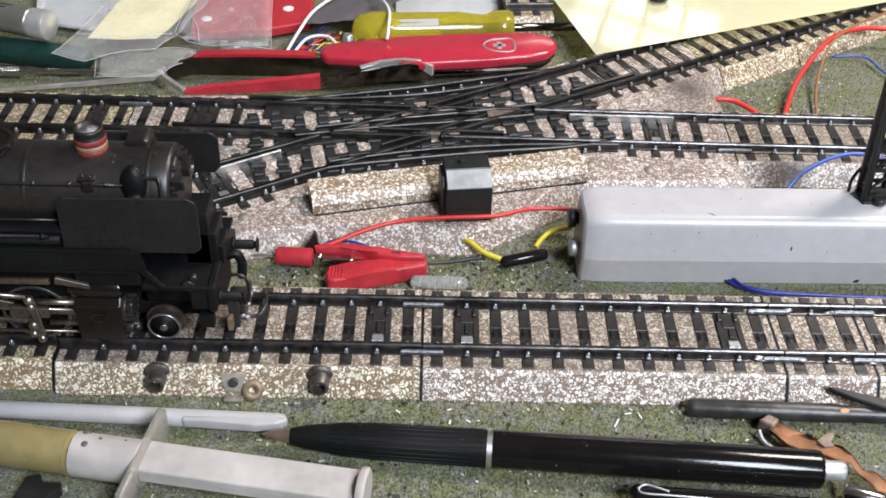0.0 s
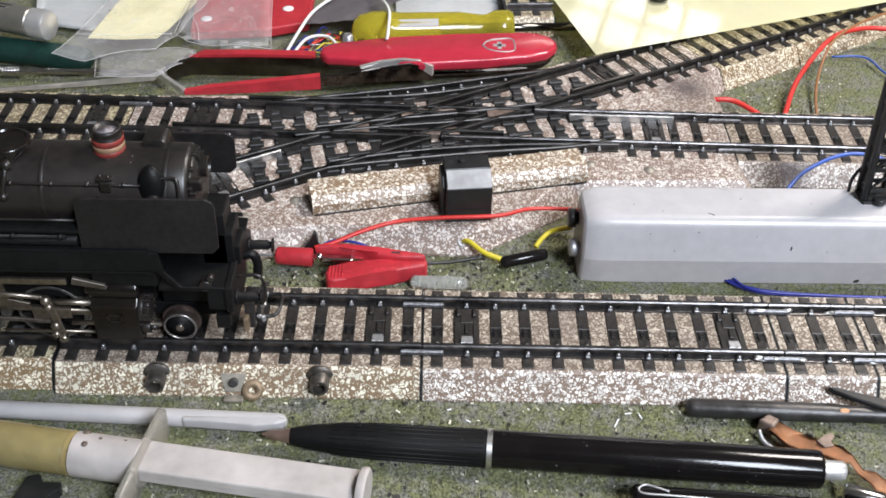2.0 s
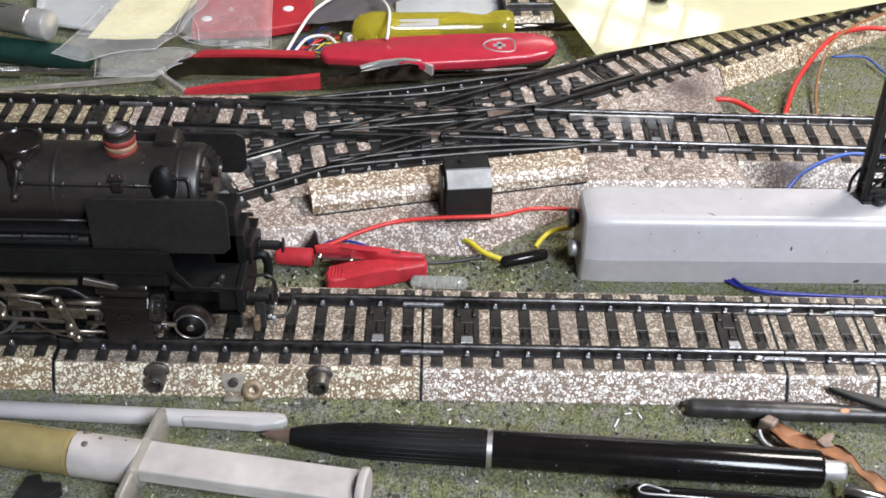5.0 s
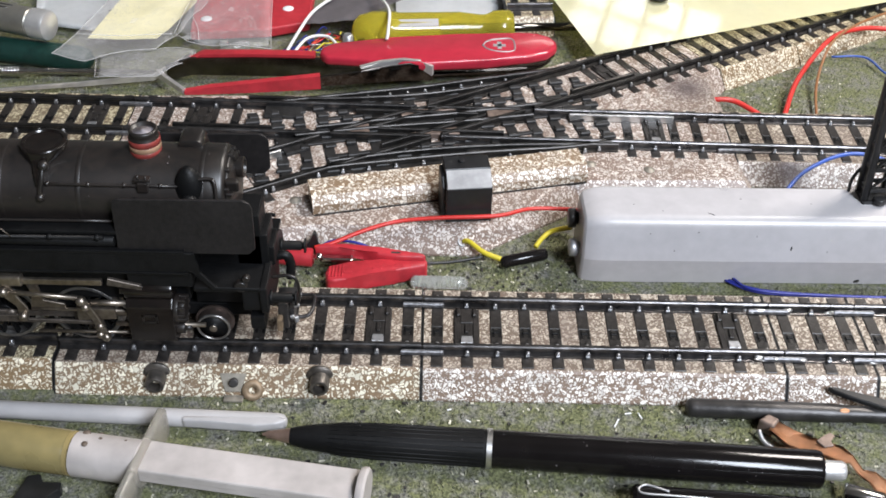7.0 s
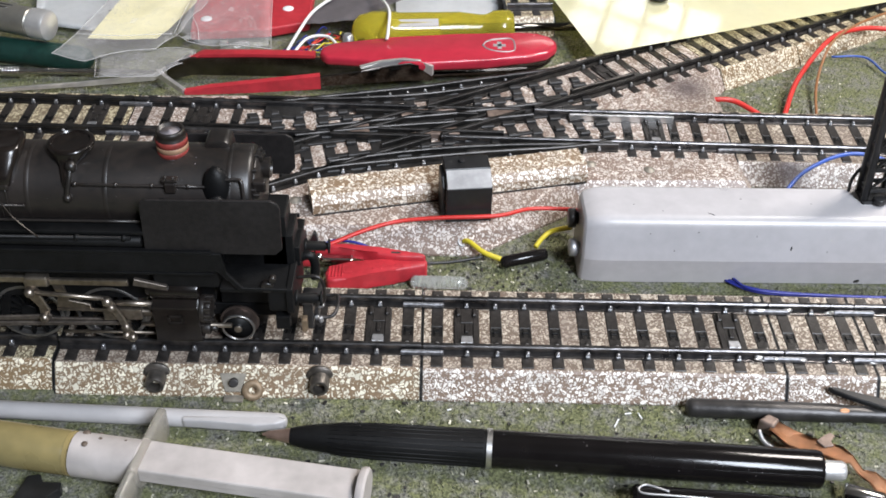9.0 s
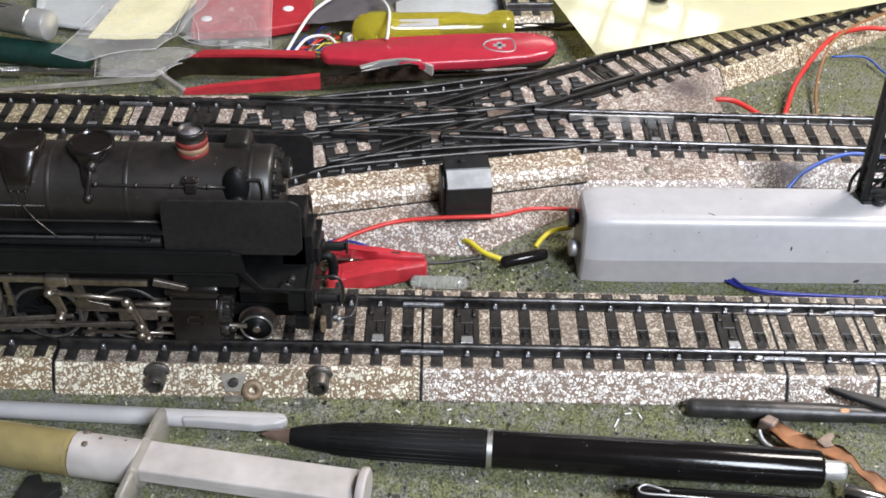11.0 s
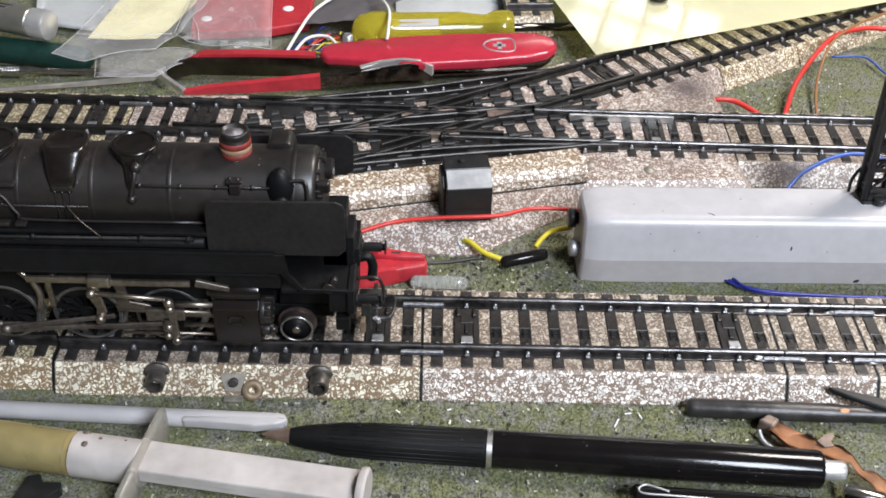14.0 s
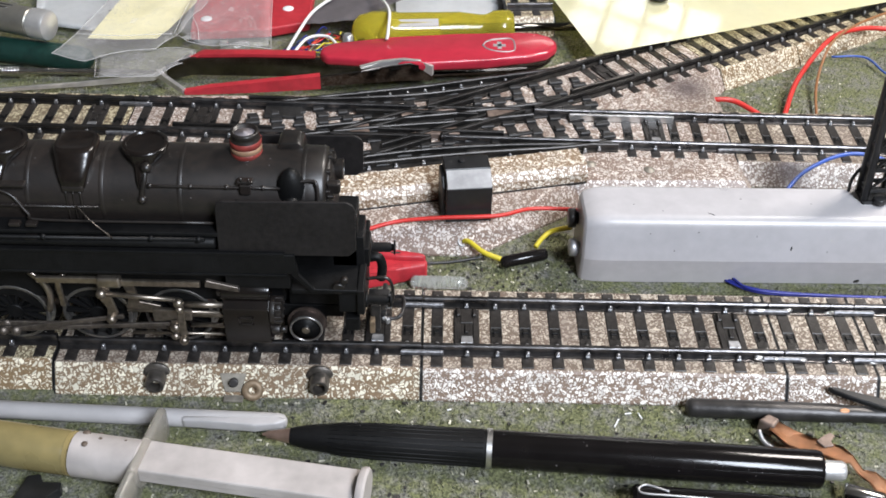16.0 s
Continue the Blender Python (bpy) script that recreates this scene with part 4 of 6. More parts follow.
    # cylinders with valve chest
    for s in (-1, 1):
        bm = bmesh.new()
        slab(bm, [(-15.6, 14.8), (-14.6, 13.8), (-9, 13.8), (-9, 26.8), (-13.8, 26.8), (-15.6, 25.2)], -47.2, -36.2, 0.3, 2, Matrix(((0, 0, 1, 0), (-s, 0, 0, 0), (0, 1, 0, 0), (0, 0, 0, 1))))
        cy = part("cylinder", bm, LOCO_GLOSS, t)
        bm = bmesh.new()
        rod(bm, (-47.4, 12.2 * s, 28.4), (-36, 12.2 * s, 28.4), 2.5, seg=24, rnd=0.5)
        rod(bm, (-48.4, 12.2 * s, 28.4), (-47, 12.2 * s, 28.4), 1.5, seg=16)
        part("valve_chest", bm, LOCO_GLOSS, cy, "", True)
        bm = bmesh.new()
        rod(bm, (-36.2, 12.8 * s, 23.0), (-35.0, 12.8 * s, 23.0), 3.4, seg=24, rnd=0.2)
        rod(bm, (-35.1, 12.8 * s, 23.0), (-33.6, 12.8 * s, 23.0), 2.7, seg=24, rnd=0.3)
        for q in range(10):
            an = 2 * math.pi * q / 10
            box(bm, -36.0, -33.4, -0.35, 0.35, -0.5, 0.5, 0.12, 1, Matrix.Translation((0, 12.8 * s + 2.9 * math.cos(an), 23.0 + 2.9 * math.sin(an))))
        for z in (16, 19.6):
            box(bm, -36.3, -35.6, min(15.7 * s, 9 * s), max(15.7 * s, 9 * s), z, z + 0.5, 0.1, 1)
        rod(bm, (-36.2, 14 * s, 17.9), (-34.2, 14 * s, 17.9), 1.5, seg=16, rnd=0.2)
        rod(bm, (-34.6, 14 * s, 17.9), (-32.6, 14 * s, 17.9), 0.85, seg=14)
        part("cylinder_cover", bm, LOCO, cy)
        bm = bmesh.new()
        rod(bm, (-38.0, 12.6 * s, 30.4), (-38.0, 12.6 * s, 31.9), 0.85, seg=12, rnd=0.2)
        part("lubricator", bm, DULL, cy)
        bm = bmesh.new()
        y = 15.6 * s
        for q in ((-43.6, -40.0, 22.6, 23.0), (-43.6, -40.0, 20.6, 21.0), (-43.6, -43.2, 20.6, 23.0), (-40.4, -40.0, 20.6, 23.0)):
            box(bm, q[0], q[1], y - 0.25, y + 0.25, q[2], q[3])
        part("maker_plate_frame", bm, LOCO, cy)
    # leading wheels
    for y, s in ((-8.6, -1), (8.6, 1)):
        bm = bmesh.new()
        lathe(bm, (-28.8, y + 1.0 * s, 13.7), (-28.8, y - 5 * s, 13.7), [(0.3, 3.5), (0.1, 3.6), (0.1, 3.9), (0.3, 4.1), (2.6, 4.15), (2.7, 4.8), (3.3, 4.7), (3.3, 1)], 40, False)
        for f in bm.faces:
            f.smooth = False
        w = part("leading_wheel", bm, TREAD, t)
        bm = bmesh.new()
        lathe(bm, (-28.8, y + 1.0 * s, 13.7), (-28.8, y - 5 * s, 13.7), [(0.25, 3.55), (-0.05, 3.6), (-0.05, 4.0), (0.2, 4.14), (0.45, 4.14)], 40, False)
        part("tyre", bm, RIM, w, "bright worn tyre edge")
        bm = bmesh.new()
        lathe(bm, (-28.8, y + 0.6 * s, 13.7), (-28.8, y - 2 * s, 13.7), [(-0.6, 0.9), (-0.5, 1.0), (0, 1.3), (0.2, 3.6), (1.0, 3.6)], 24)
        part("wheel_disc", bm, LOCO_DULL, w)
        bm = bmesh.new()
        rod(bm, (-28.8, y + 0.9 * s, 13.7), (-28.8, y + 1.5 * s, 13.7), 1.0, seg=14, rnd=0.2)
        part("hub_cap", bm, GEAR, w)
    bm = bmesh.new()
    rod(bm, (-28.8, -8, 13.7), (-28.8, 8, 13.7), 0.9, seg=10)
    box(bm, -40, -20, -4, 4, 13, 17, 0.4)
    part("leading_truck", bm, LOCO_DULL, t)
    # driving wheels
    rim, spokes = spoked_wheel()
    moving = {"wheel": []}
    for x in DRIVER_X:
        for s in (-1, 1):
            w = part("driving_wheel", rim, None, t)
            part("spokes", spokes, None, w)
            turn = 0 if s < 0 else 180
            moving["wheel"].append((w, x, 8.4 * s, turn))
    # valve gear on the near side and the far side
    for s in (-1, 1):
        y = 14.0 * s
        bm = bmesh.new()
        box(bm, -89.6, -75, y - 0.5, y + 0.5, 31.4, 33.1, 0.25)
        box(bm, -71, -51.8, y - 0.5, y + 0.5, 30.8, 32.5, 0.25)
        box(bm, -75.4, -69.9, y - 1.4, y + 0.9, 30.8, 33.6, 0.5)
        slab(bm, [(-70.4, 31.6), (-67.6, 31.6), (-66.8, 25.4), (-62, 24.2), (-62, 22.7), (-70.2, 23.0), (-69.2, 27)], -0.4, 0.4, 0.15, 1, Matrix.Translation((0, y + 0.8, 0)) @ STAND)
        box(bm, -83.4, -82.2, y - 0.3, y + 0.6, 24, 32.6, 0.2, 1, Matrix.Translation((-2, 0, 0)))
        part("guide_bracket", bm, GEAR, t, "tarnished nickel bracket")
        bm = bmesh.new()
        rod(bm, (-57, y, 25.2), (-47, y, 25.2), 0.75, seg=12)
        rod(bm, (-70, y + 0.4, 22.8), (-47, y + 0.4, 22.4), 0.45, seg=8)
        rod(bm, (-70, y + 0.8, 15.2), (-47, y + 0.8, 15.2), 0.4, seg=8)
        part("slide_bar", bm, GEAR, t)
        bm = bmesh.new()
        slab(bm, [(-50.8, 31.0), (-50.3, 33.0), (-42.9, 31.0), (-42.9, 29.6)], -0.5, 0.5, 0.15, 1, Matrix.Translation((0, y, 0)) @ STAND)
        part("valve_lever", bm, GEAR_DULL, t)
        bm = bmesh.new()
        tube(bm, [(-92.2, y + 3, 32), (-89.4, y + 2.6, 29), (-88.4, y + 2.4, 25), (-89.4, y + 2.4, 20.5)], 0.8, 8, 5)
        tube(bm, [(-84.2, y + 3, 31.6), (-86.2, y + 2.6, 28), (-85.4, y + 2.4, 23)], 0.7, 8, 5)
        part("brake_hanger", bm, GEAR, t)
    y = -14.0
    bm = bmesh.new()
    slab(bm, [(-8.6, 1.8), (0.6, 2.2), (0.6, 5.2), (-8.6, 5.6)], -0.6, 0.6, 0.3, 2, STAND)
    rod(bm, (0, 0.4, 3.4), (15, 0.4, 3.4), 0.65, seg=12)
    rod(bm, (0, 0.3, 0.2), (21.3, 0.3, 0.2), 0.6, seg=12)
    ball(bm, (-3.6, -0.8, 0.2), 1.3, seg=12)
    ball(bm, (-3.8, -1.2, -2.2), 1.0, seg=12)
    box(bm, -4.6, -2.8, -0.6, 0.4, -2.4, 3, 0.2)
    moving["crosshead"] = part("crosshead", bm, GEAR, t)
    bm = bmesh.new()
    slab(bm, [(-0.9, 0.4), (0.9, 0.4), (0.8, -11.6), (-0.8, -11.6)], -0.4, 0.4, 0.2, 1, STAND)
    for z, rr in ((0, 1.25), (-2.0, 1.05), (-12, 1.15)):
        ball(bm, (0, -0.6, z), rr, seg=14)
    moving["lever"] = part("combination_lever", bm, GEAR, t)
    bm = bmesh.new()
    rod(bm, (-74.8, y - 1.0, 29.0), (-57.1, y - 1.0, 27.4), 0.62, seg=10)
    ball(bm, (-74.8, y - 1.2, 29.0), 1.25, seg=14)
    part("radius_rod", bm, GEAR, t)
    bm = bmesh.new()
    slab(bm, [(-1.4, 3.4), (1.2, 3.4), (1.4, -1), (2.6, -6), (1.6, -8.6), (-0.2, -8.4), (0.2, -5), (-1.4, -2)], -0.4, 0.4, 0.2, 1, STAND)
    ball(bm, (1.0, -0.8, -7.8), 1.2, seg=14)
    moving["link"] = part("expansion_link", bm, GEAR, t)
    bm = bmesh.new()
    slab(bm, [(-0.6, -0.9), (0.6, -0.9), (20, -0.55), (40.8, -0.55), (40.8, 0.55), (20, 0.55), (0.6, 0.9), (-0.6, 0.9)], -0.35, 0.35, 0.12, 1, STAND)
    ball(bm, (0, -0.6, 0), 1.2, seg=12)
    moving["main"] = part("main_rod", bm, GEAR_DULL, t)
    bm = bmesh.new()
    slab(bm, [(-22, -0.8), (42, -0.8), (42, 0.8), (-22, 0.8)], -0.35, 0.35, 0.12, 1, STAND)
    for x in (-20, 0, 20, 40):
        ball(bm, (x, -0.3, 0), 1.3, 1, 0.6, 1, seg=12)
    moving["side"] = part("side_rod", bm, GEAR_DULL, t)
    bm = bmesh.new()
    slab(bm, [(-0.4, -0.6), (26.6, -0.6), (26.6, 0.6), (-0.4, 0.6)], -0.3, 0.3, 0.12, 1, STAND)
    ball(bm, (0, -0.6, 0), 1.3, seg=12)
    moving["eccentric"] = part("eccentric_rod", bm, GEAR_DULL, t)
    return t, moving


LOCO_THING, MOVING = locomotive()


# ---- things between the tracks ----
def grey_housing():
    t = thing("signal_housing", "long grey enamelled metal housing with sloping sides and dark scratches", "housing", at=mm(44.0, 25.6, 0, 0, 0, 0.9))
    bm = bmesh.new()
    prof = [(1.3, 0.1), (-0.1, 8.8), *[(5.12 - 3.4 * math.cos(radians(q)), 17.8 + 3.4 * math.sin(radians(q))) for q in (11, 24, 37, 50, 63, 76, 90)], (17.2, 21.2), (18.6, 20.4), (19.4, 18), (19.8, 8.6), (19.6, 0.1)]
    xs = [(-1.0, 0.74, 0), (-0.8, 0.80, 0), (-0.2, 0.87, 0), (0.8, 0.92, 0), (2.0, 0.957, 0), (3.4, 0.982, 0), (5.2, 0.996, 0), (7.0, 1.0, 0), (140, 1.0, 0)]
    rings = []
    for x, k, dx in xs:
        rings.append([bm.verts.new((x + (z / 21.2) * dx * 0.6, 9.8 + (y - 9.8) * k, z * (0.55 + 0.45 * k) if z > 1 else z)) for y, z in prof])
    n = len(prof)
    for a, b in zip(rings, rings[1:]):
        for j in range(n):
            bm.faces.new((a[j], a[(j + 1) % n], b[(j + 1) % n], b[j]))
    bm.faces.new(rings[0][::-1])
    bm.faces.new(rings[-1])
    part("cover", bm, GREY_CAST, t, "", 0.28)
    for y, z, m, r in ((13.6, 13.0, SCORCHED, 2.4), (6.6, 8.0, DULL, 2.2)):
        bm = bmesh.new()
        lathe(bm, (1.0, y, z), (-6, y, z), [(0, r * 1.2), (1.6, r * 1.2), (1.7, r * 0.75), (2.6, r * 0.75), (2.7, r * 1.15), (4.6, r * 1.15), (4.9, r * 0.9), (4.9, 0.1)], 18)
        part("terminal_screw", bm, m, t)
    bm = bmesh.new()
    box(bm, -0.9, 0.6, 4, 16, 1.2, 14.5, 0.4)
    part("terminal_plate", bm, SCORCHED, t)
    for x, y, z, w, rz in ((33.5, 5.0, 21.2, 2.0, -30), (20.5, 6.2, 21.2, 0.5, 10), (13, 9, 21.2, 0.7, 40), (43, 12, 21.2, 0.6, 0), (62, 10, 21.2, 0.8, 70)):
        bm = bmesh.new()
        slab(bm, [(-w / 2, 0), (-w / 5, 0.09), (w / 3, 0.06), (w / 2, -0.04), (w / 6, -0.1), (-w / 4, -0.05)], -0.05, 0.03)
        part("chip_mark", bm, SCORCHED, t, "dark chip in the enamel").matrix_basis = mm(x, y, z + 0.05, 0, 0, rz)
    for x, z, w, h in ((56, 13, 0.6, 1.5), (24, 12, 0.22, 0.6), (66, 12, 0.25, 0.5), (17, 17, 0.3, 0.3), (77, 1.2, 2.2, 1.4), (46, 16.5, 0.2, 0.5), (30, 17.6, 0.3, 0.4)):
        bm = bmesh.new()
        slab(bm, [(-w * 0.3, -h * 0.5), (w * 0.15, -h * 0.4), (w * 0.4, h * 0.1), (w * 0.1, h * 0.5), (-w * 0.2, h * 0.3), (-w * 0.4, -h * 0.1)], -0.2, 0.06, 0, 1, STAND)
        ob = part("chip_mark", bm, SCORCHED, t, "dark chip in the enamel")
        ob.matrix_basis = mm(x, -0.12 + (z - 8.8) * 0.189 if z > 8.8 else 1.1, z, -10.7 if z > 8.8 else 9)
    return t


grey_housing()


def lattice_mast():
    t = thing("lattice_mast", "black lattice signal mast standing on the grey housing", "mast", at=mm(124.2, 40.5, 21.2, 0, -3.2, 0))
    bm = bmesh.new()
    box(bm, -4.2, 4.0, -3.6, 3.6, -0.1, 1.2, 0.3)
    rod(bm, (0.4, -3.4, 0.4), (0.4, -3.4, 2.2), 1.8, seg=14, rnd=0.3)
    part("foot", bm, BLACK_PLASTIC, t)
    for s in (-1, 1):
        for u in (-1, 1):
            bm = bmesh.new()
            p, q = Vector((3.4 * s, 2.4 * u, 1)), Vector((2.2 * s, 1.6 * u, 90))
            rod(bm, p, q, 1.05, 0.8, 6)
            part("upright", bm, BLACK_PLASTIC, t)
    for k in range(13):
        z = 4 + 6.6 * k
        w, d = 3.4 - 1.2 * z / 90, 2.4 - 0.8 * z / 90
        bm = bmesh.new()
        box(bm, -w, w, -d - 0.3, -d + 0.3, z - 0.55, z + 0.55)
        box(bm, -w, w, d - 0.3, d + 0.3, z - 0.55, z + 0.55)
        box(bm, -w - 0.3, -w + 0.3, -d, d, z - 0.5, z + 0.5)
        rod(bm, (-w, -d, z), (w, -d, z + 6.4), 0.4, seg=6)
        rod(bm, (-w, d, z), (w, d, z + 6.4), 0.4, seg=6)
        part("brace", bm, BLACK_PLASTIC, t)
    bm = bmesh.new()
    tube(bm, [(-6.2, 2.6, 0.5), (-5.8, 3.0, 4), (-4.2, 3.2, 7.2), (-3.0, 2.8, 8.0)], 0.5, 8, 5)
    part("feed_wire", bm, BLACK_PLASTIC, t)
    return t


lattice_mast()


def wire(name, pts, r, mat, label, n=8):
    bm = bmesh.new()
    tube(bm, pts, r, 10, n)
    return solo(name, bm, mat, label, "wire", group="loose wires")


def crocodile_clip():
    t = thing("crocodile_clip", "red vinyl-covered crocodile clip lying on the grass mat", "clip")
    bm = bmesh.new()
    lathe(bm, (-41.8, 30.8, 4.2), (-29, 30.4, 3.8), [(0, 1.6), (0.3, 2.2), (0.9, 2.5), (10.2, 2.7), (10.5, 2.2), (10.5, 1.4)], 20)
    part("sleeve", bm, RED_RUBBER, t, "", True)
    bm = bmesh.new()
    slab(bm, [(-31.0, 31.6), (-29, 33.4), (-22, 33.8), (-12, 32.0), (-1.4, 30.2), (0.2, 29.4), (0.2, 28.2), (-8, 28.2), (-13, 29.2), (-17.4, 31.0), (-24, 31.8)], 3.6, 6.8, 0.7, 3)
    part("upper_jaw", bm, RED_RUBBER, t, "", True)
    bm = bmesh.new()
    slab(bm, [(-27.2, 22.2), (-26.6, 25.4), (-20, 28.0), (-8, 29.2), (0.2, 29.4), (0.8, 28.2), (0.6, 26.2), (-8, 24.0), (-14, 22.4), (-21, 19.8), (-24.6, 18.9), (-26.4, 19.4)], 0.3, 5.4, 0.9, 3)
    part("lower_jaw", bm, RED_RUBBER, t, "", True)
    bm = bmesh.new()
    box(bm, -31.4, -20, 28.8, 31.4, 2.2, 4.6, 0.6)
    ball(bm, (-29.4, 29.6, 4.8), 1.3, seg=12)
    part("metal_jaw", bm, STEEL, t, "bright metal spring between the jaws")
    bm = bmesh.new()
    box(bm, -9.4, -6.8, 29.4, 30.2, 6.5, 6.9, 0.15)
    part("rivet_slot", bm, SCORCHED, t)
    for x, y in ((-21, 22.6), (-13, 24.6), (-7, 26.0)):
        bm = bmesh.new()
        box(bm, x - 1.2, x + 1.2, y - 0.5, y + 0.5, 5.2, 5.6, 0.15)
        part("moulded_mark", bm, RED_RUBBER, t)
    for k in range(5):
        bm = bmesh.new()
        box(bm, -26.2 + k * 0.9, -25.8 + k * 0.9, 20.4 + k * 0.1, 24.8 + k * 0.3, 5.1, 5.65, 0.1, 1)
        part("grip_ridge", bm, RED_RUBBER, t)
    bm = bmesh.new()
    tube(bm, [(-48, 32, 3.2), (-45, 31.2, 4), (-41.4, 30.8, 4.2)], 0.35, 8, 4)
    part("test_lead", bm, DULL, t)
    return t


crocodile_clip()


def black_wedge():
    bm = bmesh.new()
    slab(bm, [(-36, 0), (-29.6, 0), (-30.4, 6.5), (-31.2, 7.6), (-32.6, 4.4)], -0.9, 0.9, 0.3, 2, Matrix.Translation((0, 35.2, 2.0)) @ STAND)
    solo("plastic_wedge", bm, BLACK_PLASTIC, "small black plastic wedge behind the clip", "wedge")


black_wedge()
wire("navy_wire", [(-31, 34.6, 3.4), (-26, 36.0, 5.6), (-19, 35.4, 5.4), (-12, 33.2, 3.4)], 0.4, NAVY_WIRE, "dark blue lead tucked behind the clip")
wire("red_wire", [(-31.0, 32.6, 5.8), (-26.5, 33.6, 6.4), (-18.0, 37.2, 8.2), (-8.6, 41.2, 8.8), (3.4, 42.3, 9.7), (20.4, 43.6, 9.9), (30.5, 49.0, 8.6), (43.0, 50.2, 7.6), (46.5, 47, 8)], 0.62, RED_WIRE, "red insulated wire from the clip to the grey housing")
wire("yellow_wire", [(11.0, 39.6, 3.6), (12.6, 38.2, 4.4), (16.6, 34.6, 3.6), (21.5, 32.9, 2.6)], 0.75, YELLOW_WIRE, "short yellow wire coming out of an eyelet")
wire("yellow_wire", [(31.4, 38.4, 2.8), (33.6, 41.2, 4), (36.4, 43.2, 5), (41.5, 41.4, 8)], 0.72, YELLOW_WIRE, "short yellow wire joined to the grey housing")
wire("black_lead", [(0.2, 30.4, 2.6), (7, 32.4, 1.6), (14.8, 35.0, 1.2), (17, 35.8, 1.6)], 0.45, BLACK_PLASTIC, "thin black twisted lead at the clip's tip")
wire("blue_wire", [(106.5, 58, 8), (109.4, 62.6, 9.6), (116.3, 69.6, 10.6), (127.0, 76.4, 11), (136.2, 77.4, 11), (150, 74, 8)], 0.62, BLUE_WIRE, "bright blue wire arching behind the grey housing")
for k, (dy, dz) in enumerate(((0, 0), (0.9, 0.2), (-0.4, 0.9))):
    wire("navy_wire", [(84 + k, 27.5, 1.0 + dz), (89, 23.6 + dy, 1.2 + dz), (95, 21.6 + dy, 1.4 + dz), (108, 21.2 + dy * 0.5, 1.2 + dz * 0.6), (128, 20.6 + dy * 0.5, 1.2 + dz * 0.6), (165, 20.4, 1.2 + dz)], 0.36, NAVY_WIRE, "dark blue wire lying along the front track")


def joint_sleeve():
    bm = bmesh.new()
    lathe(bm, (21.4, 31.8, 2.2), (36, 36.6, 2.4), [(0, 0.9), (0.3, 1.3), (1.2, 1.75), (12.2, 1.8), (13.6, 1.6), (14.0, 1.0)], 18)
    solo("joint_sleeve", bm, BLACK_GLOSS, "shiny black shrink sleeve over a wire joint", "sleeve", smooth=True)


joint_sleeve()


def eyelet():
    bm = bmesh.new()
    lathe(bm, (10.4, 40.4, 2.6), (11.6, 38.4, 5.4), [(0, 1.2), (0.4, 1.7), (0.8, 1.75), (1.1, 1.45), (1.1, 1.1), (0.2, 1.0)], 18)
    solo("eyelet", bm, DULL, "small bright eyelet in the switch's edge", "eyelet")


eyelet()


def capsule():
    bm = bmesh.new()
    lathe(bm, (-4.0, 23.2, 1.9), (12.2, 23.0, 1.9), [(0, 0.2), (0.3, 1.0), (1.2, 1.8), (10, 1.9), (14.6, 1.85), (15.8, 1.2), (16.2, 0.2)], 20)
    solo("clear_tube", bm, GLASSY, "short clear plastic tube lying on the mat", "tube", smooth=True)


capsule()


def glue_strip():
    """A dried strip of clear glue along the bed's far edge."""
    bm = bmesh.new()
    sweep(bm, [(x, 20.0 + 0.5 * math.sin(x * 0.21), 0.1) for x in range(-16, 36, 2)], [(-1.0, 0), (-0.7, 0.7), (0.3, 0.8), (1.0, 0.2), (1.0, 0)])
    solo("glue_strip", bm, shader("dried_glue", (0.46, 0.40, 0.385), 0.3, 0.0, 0.25, 400, 0.3, 700), "dried pinkish glue strip along the track's edge", "glue", smooth=True)


glue_strip()


